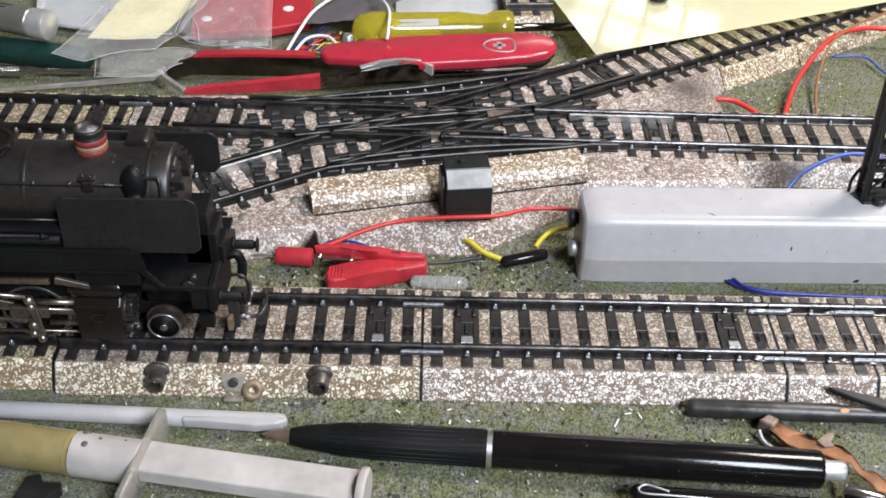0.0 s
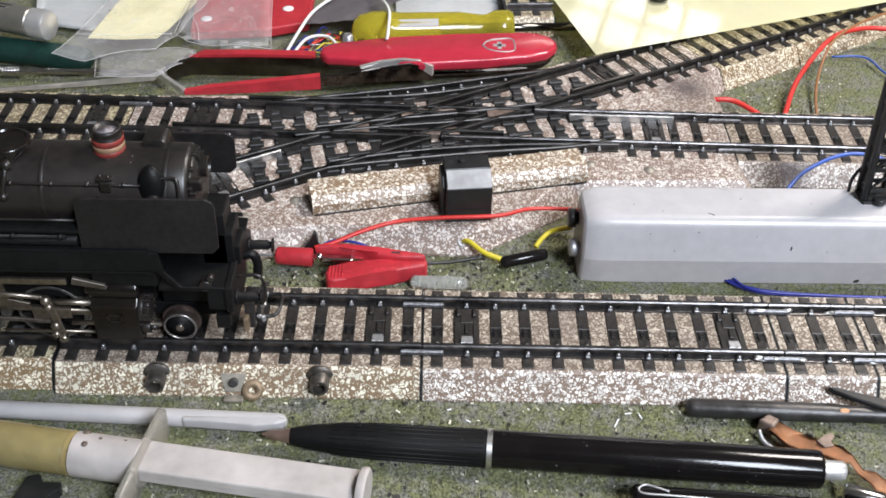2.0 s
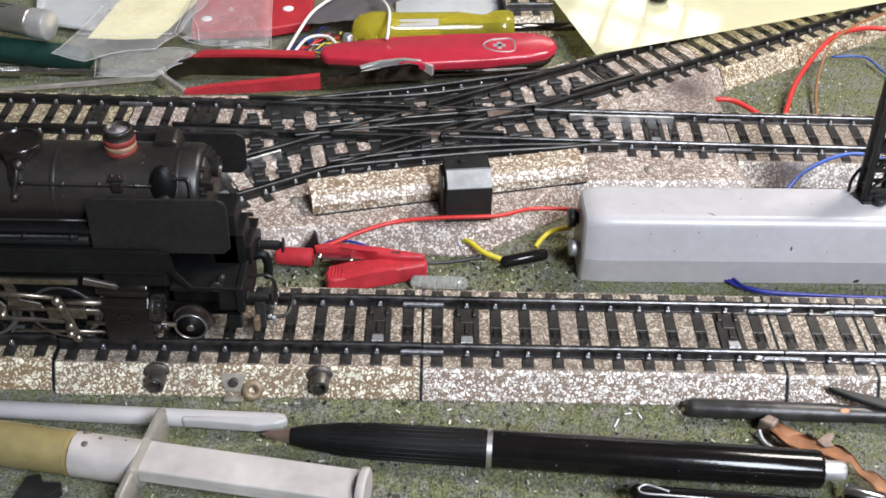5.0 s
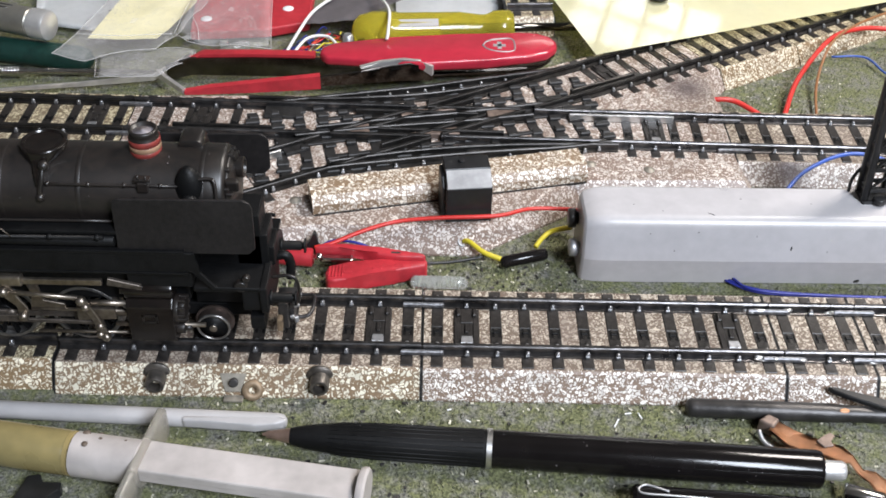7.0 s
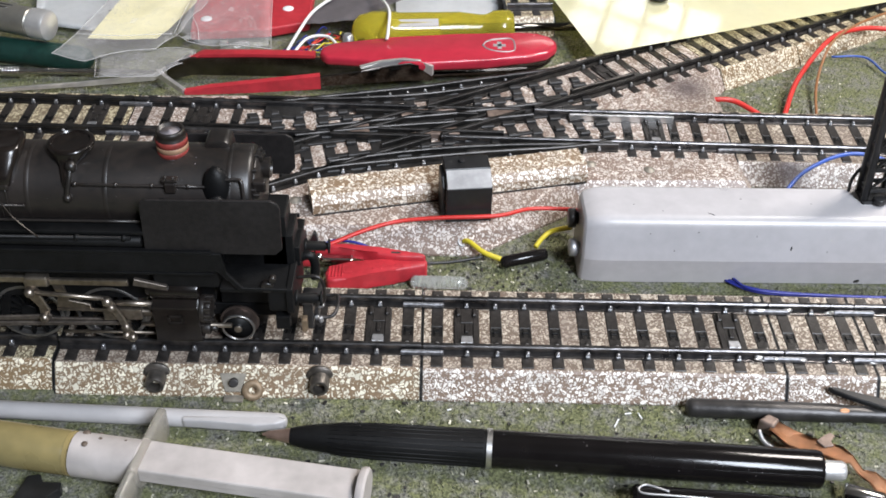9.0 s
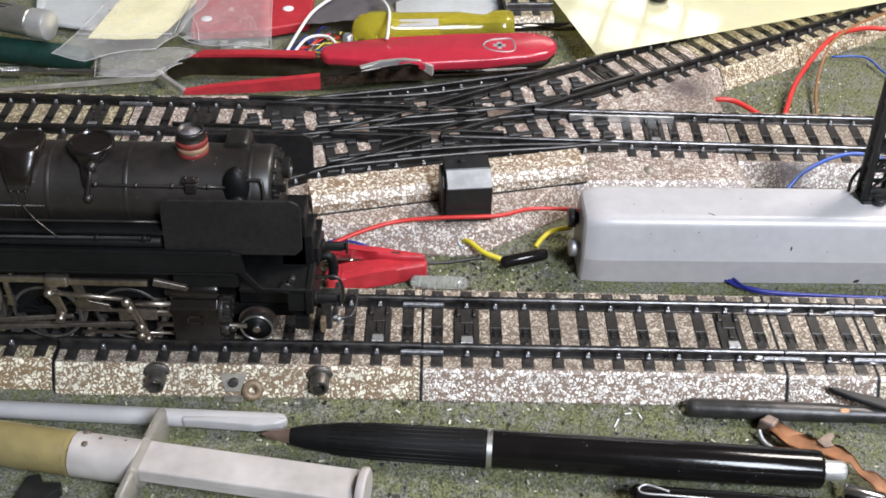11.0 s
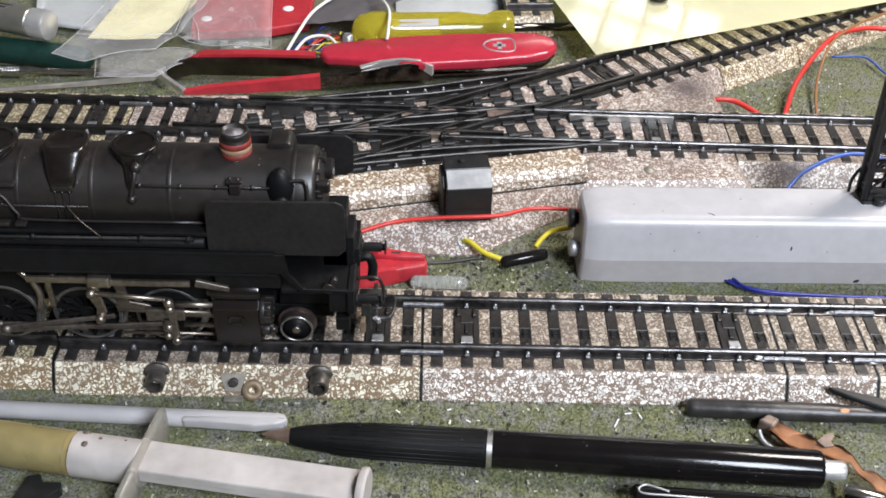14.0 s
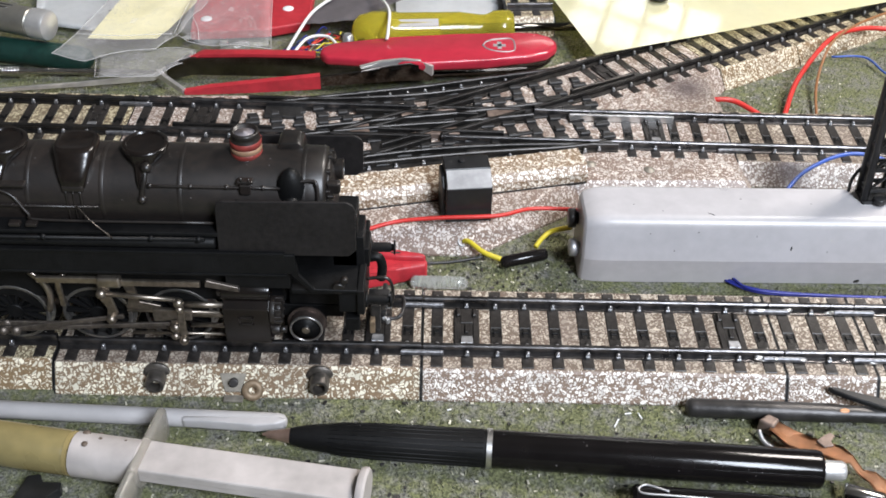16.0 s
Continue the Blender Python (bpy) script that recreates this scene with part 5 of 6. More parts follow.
def rubble():
    random.seed(7)
    bm = bmesh.new()
    for k in range(420):
        z = random.random()
        if z < 0.45:
            x, y = random.uniform(-80, 110), random.uniform(-56, -20)
        elif z < 0.75:
            x, y = random.uniform(-45, 44), random.uniform(19.6, 36)
        else:
            x, y = random.uniform(100, 150), random.uniform(108, 160)
        s = random.uniform(0.12, 0.42)
        box(bm, -s * random.uniform(0.8, 3.0), s, -s * 0.6, s * 0.6, 0, s * 0.6, 0, 1, Matrix.Translation((x, y, 0.02)) @ pose(0, 0, 0, 0, random.uniform(-20, 20), random.uniform(0, 360)))
    solo("crumbs", bm, shader("pale_crumbs", (0.55, 0.52, 0.42), 0.7, 0, 0.5, 400, stain=150), "pale crumbs and shavings strewn over the mat", "crumbs", kind="stuff")
    bm = bmesh.new()
    for k in range(240):
        x, y = (random.uniform(-45, 44), random.uniform(19.6, 36)) if k % 2 else (random.uniform(-60, 110), random.uniform(-54, -20))
        s = random.uniform(0.2, 0.6)
        box(bm, -s, s * random.uniform(0.5, 1.5), -s * 0.6, s * 0.6, 0, s * 0.6, 0, 1, Matrix.Translation((x, y, 0.02)) @ pose(0, 0, 0, random.uniform(-20, 20), 0, random.uniform(0, 360)))
    solo("dark_grit", bm, SCORCHED, "dark grit strewn over the mat", "grit", kind="stuff")
    for x, y, l, rz in ((47.4, -26.0, 4.2, 62), (11.6, -26.2, 1.8, -30), (7.0, -22.6, 1.6, 20), (50.6, -22.8, 2.4, 10), (53.4, -23.6, 3.0, 110)):
        b2 = bmesh.new()
        box(b2, -l * 0.36, l * 0.36, -0.2, 0.16, 0.05, 0.3, 0.06, 1, mm(0, 0, 0, 0, 0, rz))
        bmesh.ops.translate(b2, vec=(x, y, 0), verts=b2.verts)
        solo("splinter", b2, PAPER_WHITE, "pale plastic splinter on the mat", "splinter", group="splinters")


rubble()


def flock():
    """Short flocked fibres that stand on the mat where it is open to view."""
    rng = np.random.default_rng(11)
    zones = ((-110, 130, -66, -18.8, 16000), (-60, 50, 18.6, 48, 6500), (96, 185, 104, 172, 6500), (-150, -60, 114, 150, 2500), (84, 150, 18.6, 26, 1500), (44, 70, 140, 175, 900))
    verts, faces = [], []
    for x0, x1, y0, y1, n in zones:
        p = np.stack([rng.uniform(x0, x1, n), rng.uniform(y0, y1, n)], 1)
        a, tilt, h, w = rng.uniform(0, 6.283, n), rng.normal(0, 0.45, (n, 2)), rng.uniform(0.35, 1.0, n), rng.uniform(0.10, 0.22, n)
        for (x, y), b, (u, v), hh, ww in zip(p, a, tilt, h, w):
            c, s = math.cos(b) * ww, math.sin(b) * ww
            k = len(verts)
            verts += [(x - c, y - s, -0.3), (x + c, y + s, -0.3), (x + u * hh * 1.4, y + v * hh * 1.4, hh)]
            faces.append((k, k + 1, k + 2))
    me = bpy.data.meshes.new("flock_fibres")
    me.from_pydata([(x * MM, y * MM, z * MM) for x, y, z in verts], [], faces)
    m = bpy.data.materials.new("flock_fibre")
    m.use_nodes = True
    n, l = m.node_tree.nodes, m.node_tree.links
    geo, ramp = n.new("ShaderNodeNewGeometry"), n.new("ShaderNodeValToRGB")
    l.new(geo.outputs["Random Per Island"], ramp.inputs[0])
    e = ramp.color_ramp.elements
    e[0].color, e[1].color = (0.06, 0.062, 0.038, 1), (0.32, 0.31, 0.22, 1)
    mid = ramp.color_ramp.elements.new(0.55)
    mid.color = (0.14, 0.145, 0.075, 1)
    l.new(ramp.outputs[0], n["Principled BSDF"].inputs["Base Color"])
    n["Principled BSDF"].inputs["Roughness"].default_value = 0.8
    me.materials.append(m)
    tagged(new("flock_fibres", me), "short olive and straw coloured flock fibres on the mat", "grass", kind="stuff")


flock()


# ---- on the front track's side ----
def hollow_post(x):
    bm = bmesh.new()
    p, q = Vector((x, -15.8, 3.9)), Vector((x + 0.2, -21.0, 4.3))
    lathe(bm, p, q, [(0, 3.6), (0.7, 3.6), (1.0, 3.2), (1.2, 2.45), (4.4, 2.35), (4.7, 2.15), (4.7, 1.55), (1.0, 1.45)], 24)
    solo("plug_socket", bm, SOCKET, "burnt-dark hollow metal socket in the track's side", "socket", group="track sockets", smooth=True)


hollow_post(-64.8)
hollow_post(-24.9)


def side_terminal():
    t = thing("side_terminal", "small grey sheet-metal terminal on the track's side", "terminal")
    bm = bmesh.new()
    slab(bm, [(-3.4, 2.0), (3.2, 2.0), (2.0, -2.6), (-2.0, -2.6)], 0, 0.4, 0.15, 1, mm(0, 0, 0) @ Matrix.Translation((-46, -17.5, 3.4)) @ pose(0, 0, 0, 54))
    part("plate", bm, TERMINAL, t)
    bm = bmesh.new()
    rod(bm, (-45.8, -17.2, 3.2), (-45.7, -19.2, 4.4), 1.1, seg=14, rnd=0.2)
    part("screw", bm, SCORCHED, t)
    bm = bmesh.new()
    box(bm, -48.2, -43.4, -21.6, -19.6, 0.1, 0.8, 0.2)
    part("foot", bm, TERMINAL, t)
    bm = bmesh.new()
    lathe(bm, (-41.3, -18.6, 1.6), (-41.0, -20.6, 2.8), [(0, 0.9), (0, 2.6), (0.9, 2.6), (0.9, 0.9), (0, 0.9)], 22, False)
    solo("washer", bm, RUST, "rusty brown washer leaning on the track's side", "washer")


side_terminal()


# ---- tools lying in front ----
def ball_pen():
    a, b = Vector((-36.6, -34.4, 3.4)), Vector((97.0, -43.4, 4.6))
    d = (b - a).normalized()
    L = (b - a).length
    t = thing("ball_pen", "black lacquered ball pen with chromed trim and ribbed grip", "pen")

    def turn(name, s0, prof, mat, label="", seg=32):
        bm = bmesh.new()
        lathe(bm, a + d * s0, b, prof, seg)
        return part(name, bm, mat, t, label, True)

    turn("tip", 0, [(0, 0.3), (0.8, 0.5), (1.0, 0.8), (6.4, 1.8), (6.6, 1.9)], FROG_TIP, "tapered bronze-grey tip")
    grip = bmesh.new()
    lathe(grip, a + d * 6.6, b, [(0, 1.95), (4, 2.85), (12, 3.75), (20, 4.15), (45.6, 4.35)], 40)
    g = part("grip", grip, LOCO_DULL, t, "", True)
    u, v = frame_of(d)
    for k in range(22):
        an = 2 * math.pi * k / 22
        n = u * math.cos(an) + v * math.sin(an)
        bm = bmesh.new()
        tube(bm, [a + d * 14.6 + n * 3.1, a + d * 18.6 + n * 3.72, a + d * 26.6 + n * 4.13, a + d * 51.5 + n * 4.3], 0.17, 6, 1)
        part("rib", bm, LOCO_DULL, g)
    random.seed(17)
    bm = bmesh.new()
    for k in range(40):
        an, st, e = random.uniform(0, 6.28), random.uniform(22, 120), random.uniform(0.05, 0.11)
        n = u * math.cos(an) + v * math.sin(an)
        box(bm, -e * random.uniform(0.6, 2.0), e, -e * 0.5, e * 0.5, -0.1, 0.12, 0, 1, Matrix.Translation(a + d * st + n * (4.42 if st < 53 else 4.5)) @ pose(0, 0, 0, 0, 0, random.uniform(0, 180)))
    tagged(part("dust", bm, GREY_LEATHER, t, "specks of grey dust"), kind="stuff")
    turn("ring", 52.2, [(0, 4.3), (0.1, 4.62), (1.3, 4.62), (1.4, 4.3)], BRIGHT, "chromed ring")
    turn("barrel", 53.6, [(0, 4.4), (40, 4.55), (73.6, 4.45), (74.4, 4.25), (74.8, 3.6)], BLACK_GLOSS)
    turn("push_button", L - 5.6, [(0, 2.1), (0.2, 2.3), (4.6, 2.3), (5.3, 1.9), (5.6, 1.0)], CHROME_WHITE, "chromed push button")


ball_pen()


def clip_pen():
    t = thing("clip_pen", "black pen with a bright wire clip beside the ball pen", "pen")
    bm = bmesh.new()
    lathe(bm, (47.0, -52.6, 4), (150, -60.6, 4), [(0, 3.2), (0.8, 3.9), (50, 4.0), (98, 4.0), (102, 3.0)], 28)
    part("barrel", bm, BLACK_GLOSS, t, "", True)
    bm = bmesh.new()
    tube(bm, [(54.8, -53.0, 8.2), (51.4, -51.6, 8.2), (49.6, -51.2, 8.1), (48.2, -52.2, 7.9), (49.2, -53.4, 8.0), (54, -54.0, 8.2), (64, -54.6, 8.0)], 0.26, 8, 6)
    part("clip", bm, DULL, t, "bent bright wire clip")
    bm = bmesh.new()
    rod(bm, (95.6, -47.6, 2.6), (104.0, -50.6, 2.6), 2.2, seg=18, rnd=0.5)
    part("end_fitting", bm, STEEL, t, "polished end fitting")


clip_pen()


def grey_stick():
    t = thing("marker_pen", "slim pale grey plastic pen with a rounded clip", "pen")
    bm = bmesh.new()
    lathe(bm, (-150, -25.2, 2.2), (-31.4, -29.6, 2.2), [(0, 2.1), (60, 2.15), (116.4, 2.2), (117.8, 1.8), (118.5, 1.0), (118.6, 0.2)], 26)
    part("barrel", bm, GREY_PLASTIC, t, "", True)
    bm = bmesh.new()
    slab(bm, [(-56.4, -30.6), (-55.6, -29.6), (-40, -30.1), (-34, -30.2), (-31.6, -29.6), (-31.4, -30.8), (-34, -31.9), (-39, -32.5), (-44, -31.9), (-55.6, -31.3)], 1.6, 4.3, 0.6, 3)
    part("clip", bm, GREY_PLASTIC, t, "", True)


grey_stick()


def syringe():
    a, b = Vector((-131.0, -35.6, 6.5)), Vector((-11.6, -53.9, 6.5))
    d = (b - a).normalized()
    t = thing("syringe", "plastic syringe of yellow grease with its white plunger drawn out", "syringe")

    def turn(name, s0, prof, mat, label="", seg=36):
        bm = bmesh.new()
        lathe(bm, a + d * s0, b, prof, seg)
        return part(name, bm, mat, t, label, True)

    turn("filled_barrel", 0, [(0, 4.0), (0.1, 5.0), (53, 5.1), (54, 4.6)], SYRINGE_FILLED, "barrel full of murky yellow grease")
    turn("piston_seal", 53.4, [(0, 4.5), (0.2, 5.06), (1.0, 5.06), (1.2, 4.5)], GREASE, "yellowed piston seal")
    turn("barrel", 54.8, [(0, 4.5), (0.2, 5.06), (15.2, 5.1), (15.4, 4.8)], PLUNGER, "milky barrel smeared with grease")
    bm = bmesh.new()
    u, v = frame_of(d)
    m = Matrix.Translation(a + d * 70.6) @ Matrix(((d.x, -d.y, 0, 0), (d.y, d.x, 0, 0), (0, 0, 1, 0), (0, 0, 0, 1)))
    slab(bm, [(-13.6, -3.2), (-12.6, -4.6), (12.6, -4.6), (13.6, -3.2), (13.6, 3.2), (12.6, 4.6), (-12.6, 4.6), (-13.6, 3.2)], -0.9, 0.9, 0.6, 3, m @ Matrix(((0, 0, 1, 0), (1, 0, 0, 0), (0, 1, 0, 0), (0, 0, 0, 1))))
    part("flange", bm, SYRINGE, t, "clear finger flange", True)
    bm = bmesh.new()
    box(bm, 0, 50.0, -4.3, 4.3, -1.0, 1.0, 0.3, 2, m)
    box(bm, 0, 50.0, -1.0, 1.0, -4.3, 0, 0.3, 2, m)
    part("plunger", bm, PLUNGER, t, "ribbed white plunger")
    bm = bmesh.new()
    box(bm, 0.4, 49.6, -4.4, 4.4, 0.4, 3.0, 0.5, 2, m)
    part("plunger_web", bm, PLUNGER, t)
    turn("thumb_rest", 119.4, [(0, 4.8), (0.2, 5.7), (0.8, 6.0), (1.6, 6.0), (2.1, 5.5), (2.1, 0.2)], PLUNGER)
    for k, (s, an, z) in enumerate(((56.4, 58, 1.0), (57.6, 100, 0.8), (60.4, 76, 0.5), (66, 70, 0.4), (58.8, 30, 0.6))):
        n = Vector((-d.y, d.x, 0)) * math.cos(radians(an)) + Vector((0, 0, 1)) * math.sin(radians(an))
        bm = bmesh.new()
        ball(bm, a + d * (s + 0.6) + n * 5.0, z, 1, 1, 0.5, 8)
        part("smudge", bm, SMUDGE, t, "brown grease smudge")


syringe()


def black_bracket():
    bm = bmesh.new()
    slab(bm, [(-87.5, -47.4), (-84.6, -46.8), (-83.6, -49.6), (-79.4, -49.0), (-79.2, -51), (-82.4, -54), (-84, -60), (-90, -60)], 0.1, 3.0, 0.4, 2)
    solo("plastic_bracket", bm, BLACK_PLASTIC, "black plastic bracket under the syringe", "bracket")


black_bracket()


def scorched_rod():
    t = thing("soldering_tip", "dark scorched metal rod with a coppery worn spot", "tool")
    bm = bmesh.new()
    lathe(bm, (64.6, -22.4, 2.3), (150, -25.2, 2.6), [(0, 1.4), (0.5, 2.0), (1.3, 2.3), (34, 2.35), (38, 2.1), (44, 2.0), (85, 2.2)], 24)
    part("shaft", bm, SCORCHED, t, "", True)
    bm = bmesh.new()
    ball(bm, (102.0, -24.2, 3.7), 1.5, 1.5, 0.6, 0.6, 14)
    ball(bm, (105.0, -24.4, 3.5), 1.2, 1.3, 0.5, 0.6, 12)
    part("copper_spot", bm, COPPER, t, "worn coppery spot")
    t2 = thing("hobby_blade", "thin blackened blade resting on the track's edge", "blade")
    bm = bmesh.new()
    slab(bm, [(100.6, -15.6), (102.6, -15.6), (113, -19.2), (160, -37), (160, -41), (113, -22.6), (104.6, -18.6), (101.4, -16.6)], 0, 1.6, 0.3, 1, Matrix.Translation((-1.2, -2.4, 4.4)))
    part("blade", bm, BLACK_PLASTIC, t2)


scorched_rod()


def copper_strip():
    t = thing("copper_strip", "crumpled copper contact strip with a folded end", "contact strip")
    bm = bmesh.new()
    way = [(83.6, -28.8, 3.6, 2.4), (87.4, -32.4, 3.0, 2.9), (90.9, -34.6, 3.2, 2.9), (94.4, -36.4, 4.0, 2.7), (97.2, -37.6, 3.6, 2.9), (99.2, -39.8, 4.6, 1.4), (101.2, -42.4, 3.0, 1.2), (102.6, -45.0, 4.4, 2.2), (104.6, -47.6, 3.4, 3.2), (108.4, -50.4, 2.4, 2.6), (116, -56, 2.6, 2.4)]
    prev = None
    for x, y, z, w in way:
        ring = [bm.verts.new((x + 0.55 * w * s, y + 0.83 * w * s, z + 0.16 * math.sin(3 * x + 4 * s))) for s in (-1, -0.5, 0, 0.5, 1)]
        if prev:
            for k in range(4):
                bm.faces.new((prev[k], prev[k + 1], ring[k + 1], ring[k]))
        prev = ring
    bmesh.ops.solidify(bm, geom=bm.faces[:], thickness=0.35)
    part("strip", bm, COPPER, t, "", 1.1)
    bm = bmesh.new()
    slab(bm, [(80.6, -27.6), (83.4, -25.6), (86.0, -27.2), (83.8, -30.0)], 0.4, 4.2, 0.6, 3)
    part("folded_end", bm, FROG, t, "browned folded end")
    bm = bmesh.new()
    slab(bm, [(92.6, -34.2), (94.4, -33.0), (96.4, -31.6), (97.6, -32.6), (95.8, -34.4), (96.6, -35.6), (94.0, -36.2)], 4.0, 4.5, 0.15, 1)
    part("torn_tab", bm, FROG, t)
    bm = bmesh.new()
    tube(bm, [(80.6, -29.4, 2.4), (81.6, -32.0, 1.2), (85.0, -35.4, 1.0), (89.6, -37.6, 1.0)], 0.6, 8, 4)
    part("wire_end", bm, DULL, t)


copper_strip()


# ---- things behind the tracks ----
def tweezers():
    t = thing("tweezers", "cross-lock steel tweezers with red vinyl sleeves", "tweezers")

    def strip(name, path, mat, th, label=""):
        bm = bmesh.new()
        pts = [Vector(p) for p in path]
        rings = []
        for i, p in enumerate(pts):
            d = pts[min(i + 1, len(pts) - 1)] - pts[max(i - 1, 0)]
            n = Vector((-d.y, d.x)).normalized() * th / 2 if d.xy.length else Vector((0, 1))
            z0, z1 = p.z, path_h[i]
            rings.append([bm.verts.new((p.x + a * n.x, p.y + a * n.y, z)) for a, z in ((-1, z0), (1, z0), (1, z1), (-1, z1))])
        for a, b in zip(rings, rings[1:]):
            for j in range(4):
                bm.faces.new((a[j], a[(j + 1) % 4], b[(j + 1) % 4], b[j]))
        bm.faces.new(rings[0][::-1])
        bm.faces.new(rings[-1])
        bmesh.ops.bevel(bm, geom=[e for e in bm.edges if e.calc_face_angle(0) > 0.8], offset=min(0.3, th * 0.2), segments=2, affect="EDGES")
        return part(name, bm, mat, t, label, True)

    # The arms' dark reflection is put into their base colour.
    path_h = [8.6, 9.6, 10.2, 10.2, 10.2, 9.6, 9.2, 8.4, 7.4]
    strip("far_arm", [(-92, 128.5, 3), (-84, 132.6, 3), (-62, 132.8, 3), (-39, 132.8, 3), (-20, 133.0, 4), (-8, 133, 5), (-3, 132.2, 5.4), (-0.4, 130.6, 5.4), (0.6, 128.6, 5.2)], STEEL_DARK, 0.9)
    path_h = [8.4, 10.8, 11.2, 11.2, 11.0]
    strip("far_sleeve", [(-84.6, 134.2, 3), (-80, 134.6, 3), (-62, 134.8, 3), (-46, 134.8, 3), (-40.6, 134.8, 3)], RED_RUBBER, 3.6, "red vinyl sleeve")
    path_h = [8.4, 9.4, 10.4, 11.2, 12.0, 12.2, 11.2, 9.4, 7.8]
    strip("near_arm", [(-80, 113.4, 6.9), (-60, 116.2, 6.9), (-38, 119.6, 6.9), (-24, 122.6, 6.6), (-14, 125.2, 6.2), (-7, 127, 5.8), (-3, 127.8, 5.4), (-0.6, 128, 5.2), (0.6, 128.4, 5.2)], STEEL_DARK, 0.9)
    path_h = [8.2, 9.4, 10.4, 11.4, 11.6]
    strip("near_sleeve", [(-82.4, 112.6, 7.2), (-74, 113.8, 6.9), (-60, 115.6, 6.8), (-42, 118.2, 6.8), (-37.4, 119, 6.8)], RED_RUBBER, 2.6, "red vinyl sleeve")
    path_h = [3.6, 4.0, 4.8, 6.0, 9.4]
    strip("tip", [(-147.5, 118.9, 2.8), (-120, 124.0, 2.6), (-97, 128.6, 2.8), (-93.4, 131.6, 3.4), (-84.4, 136.0, 5.6)], STEEL_BRUSHED, 1.2, "long bright pointed tip")
    # A separate pale strip lays the steel's highlight on the bend.
    path_h = [12.4, 12.9, 13.0, 12.6, 11.6]
    strip("bend", [(-24, 124.0, 11.6), (-17, 127.2, 11.0), (-9.6, 128.8, 10.6), (-3.4, 128.6, 9.6), (0.8, 126.6, 8.0)], STEEL_BRUSHED, 1.3, "pale strip for the highlight along the bent end")
    path_h = [7.6, 8.4, 8.6]
    strip("crossing", [(-94.5, 127.6, 4.5), (-90.5, 121.5, 6.2), (-82.6, 112.9, 6.9)], STEEL_BRUSHED, 1.4)


tweezers()


def pocket_knife():
    t = thing("pocket_knife", "red pocket knife with silvery emblem, closed", "knife", at=mm(-0.4, -2.0, 0))
    out = [(-38.6, 135.2), (-38.0, 139.2), (-33.6, 143.0), (-13, 147.2), (10, 150.6), (32, 153.8), (38.6, 153.2), (43.0, 150.8), (45.2, 147.0), (45.2, 143.0), (41.6, 138.2), (36, 135.8), (20, 132.2), (-2, 129.0), (-36, 131.8)]
    bm = bmesh.new()
    slab(bm, out, 9.0, 12.6, 1.4, 4)
    sc = part("upper_scale", bm, RED, t, "", True)
    ins = [(x * 0.985, 141.8 + (y - 141.4) * 0.92) for x, y in out]
    bm = bmesh.new()
    slab(bm, ins, 8.2, 9.0, 0.1, 1)
    slab(bm, [(x * 0.98, y + 2) for x, y in ins], 5.0, 5.8, 0.1, 1)
    part("liner", bm, STEEL_DARK, t, "steel liners")
    bm = bmesh.new()
    slab(bm, [(x * 0.96, 143.4 + (y - 141.4) * 0.75) for x, y in out], 5.8, 8.2, 0.1, 1)
    part("blade", bm, STEEL_DARK, t, "folded blade stack")
    bm = bmesh.new()
    slab(bm, [(x * 0.9, 149.0 + (y - 141.4) * 0.4) for x, y in out], 1.0, 5.0, 1.2, 3)
    part("lower_scale", bm, RED, t, "", True)
    bm = bmesh.new()
    c = Vector((24.6, 142.6))
    ring = [(-6.0, -0.4), (-4.2, 3.0), (0, 4.8), (4.4, 4.9), (5.4, 1.0), (4.8, -3.8), (0.4, -4.6), (-3.8, -3.2)]
    pts = [(c.x + x, c.y + y, 12.62) for x, y in ring]
    tube(bm, pts + [pts[0]], 0.3, 6, 4)
    for w, h in ((2.2, 0.8), (0.75, 2.6)):
        box(bm, c.x - w, c.x + w, c.y - h, c.y + h, 12.5, 12.74, 0.05, 1)
    part("emblem", bm, WORN_GREY, sc, "inlaid silvery shield outline")


pocket_knife()


def screwdriver():
    t = thing("screwdriver", "screwdriver with a clear yellow plastic handle", "screwdriver")
    a, b = Vector((-29.6, 158.6, 7.6)), Vector((29.8, 164.0, 7.6))
    bm = bmesh.new()
    lathe(bm, a, b, [(0, 0.5), (0.8, 3.6), (3, 6.0), (8, 7.2), (16, 7.0), (18, 6.6), (40, 6.4), (47, 5.4), (50, 5.2), (53, 6.6), (58.4, 6.8), (60, 5.6), (60.2, 2)], 14)
    part("handle", bm, AMBER, t, "clear yellow fluted handle", True)
    bm = bmesh.new()
    rod(bm, a + (b - a) * 0.55, b + (b - a) * 0.45, 1.6, seg=16)
    part("shaft", bm, STEEL_DARK, t)
    bm = bmesh.new()
    box(bm, -8.5, 8.5, -1.5, 1.5, 0, 0.3, 0.1, 1, Matrix.Translation((-6, 156.8, 12.4)) @ pose(0, 0, 0, 38, 0, 5.4))
    part("label_strip", bm, GREY_PLASTIC, t, "pale rubbed lettering strip")


screwdriver()


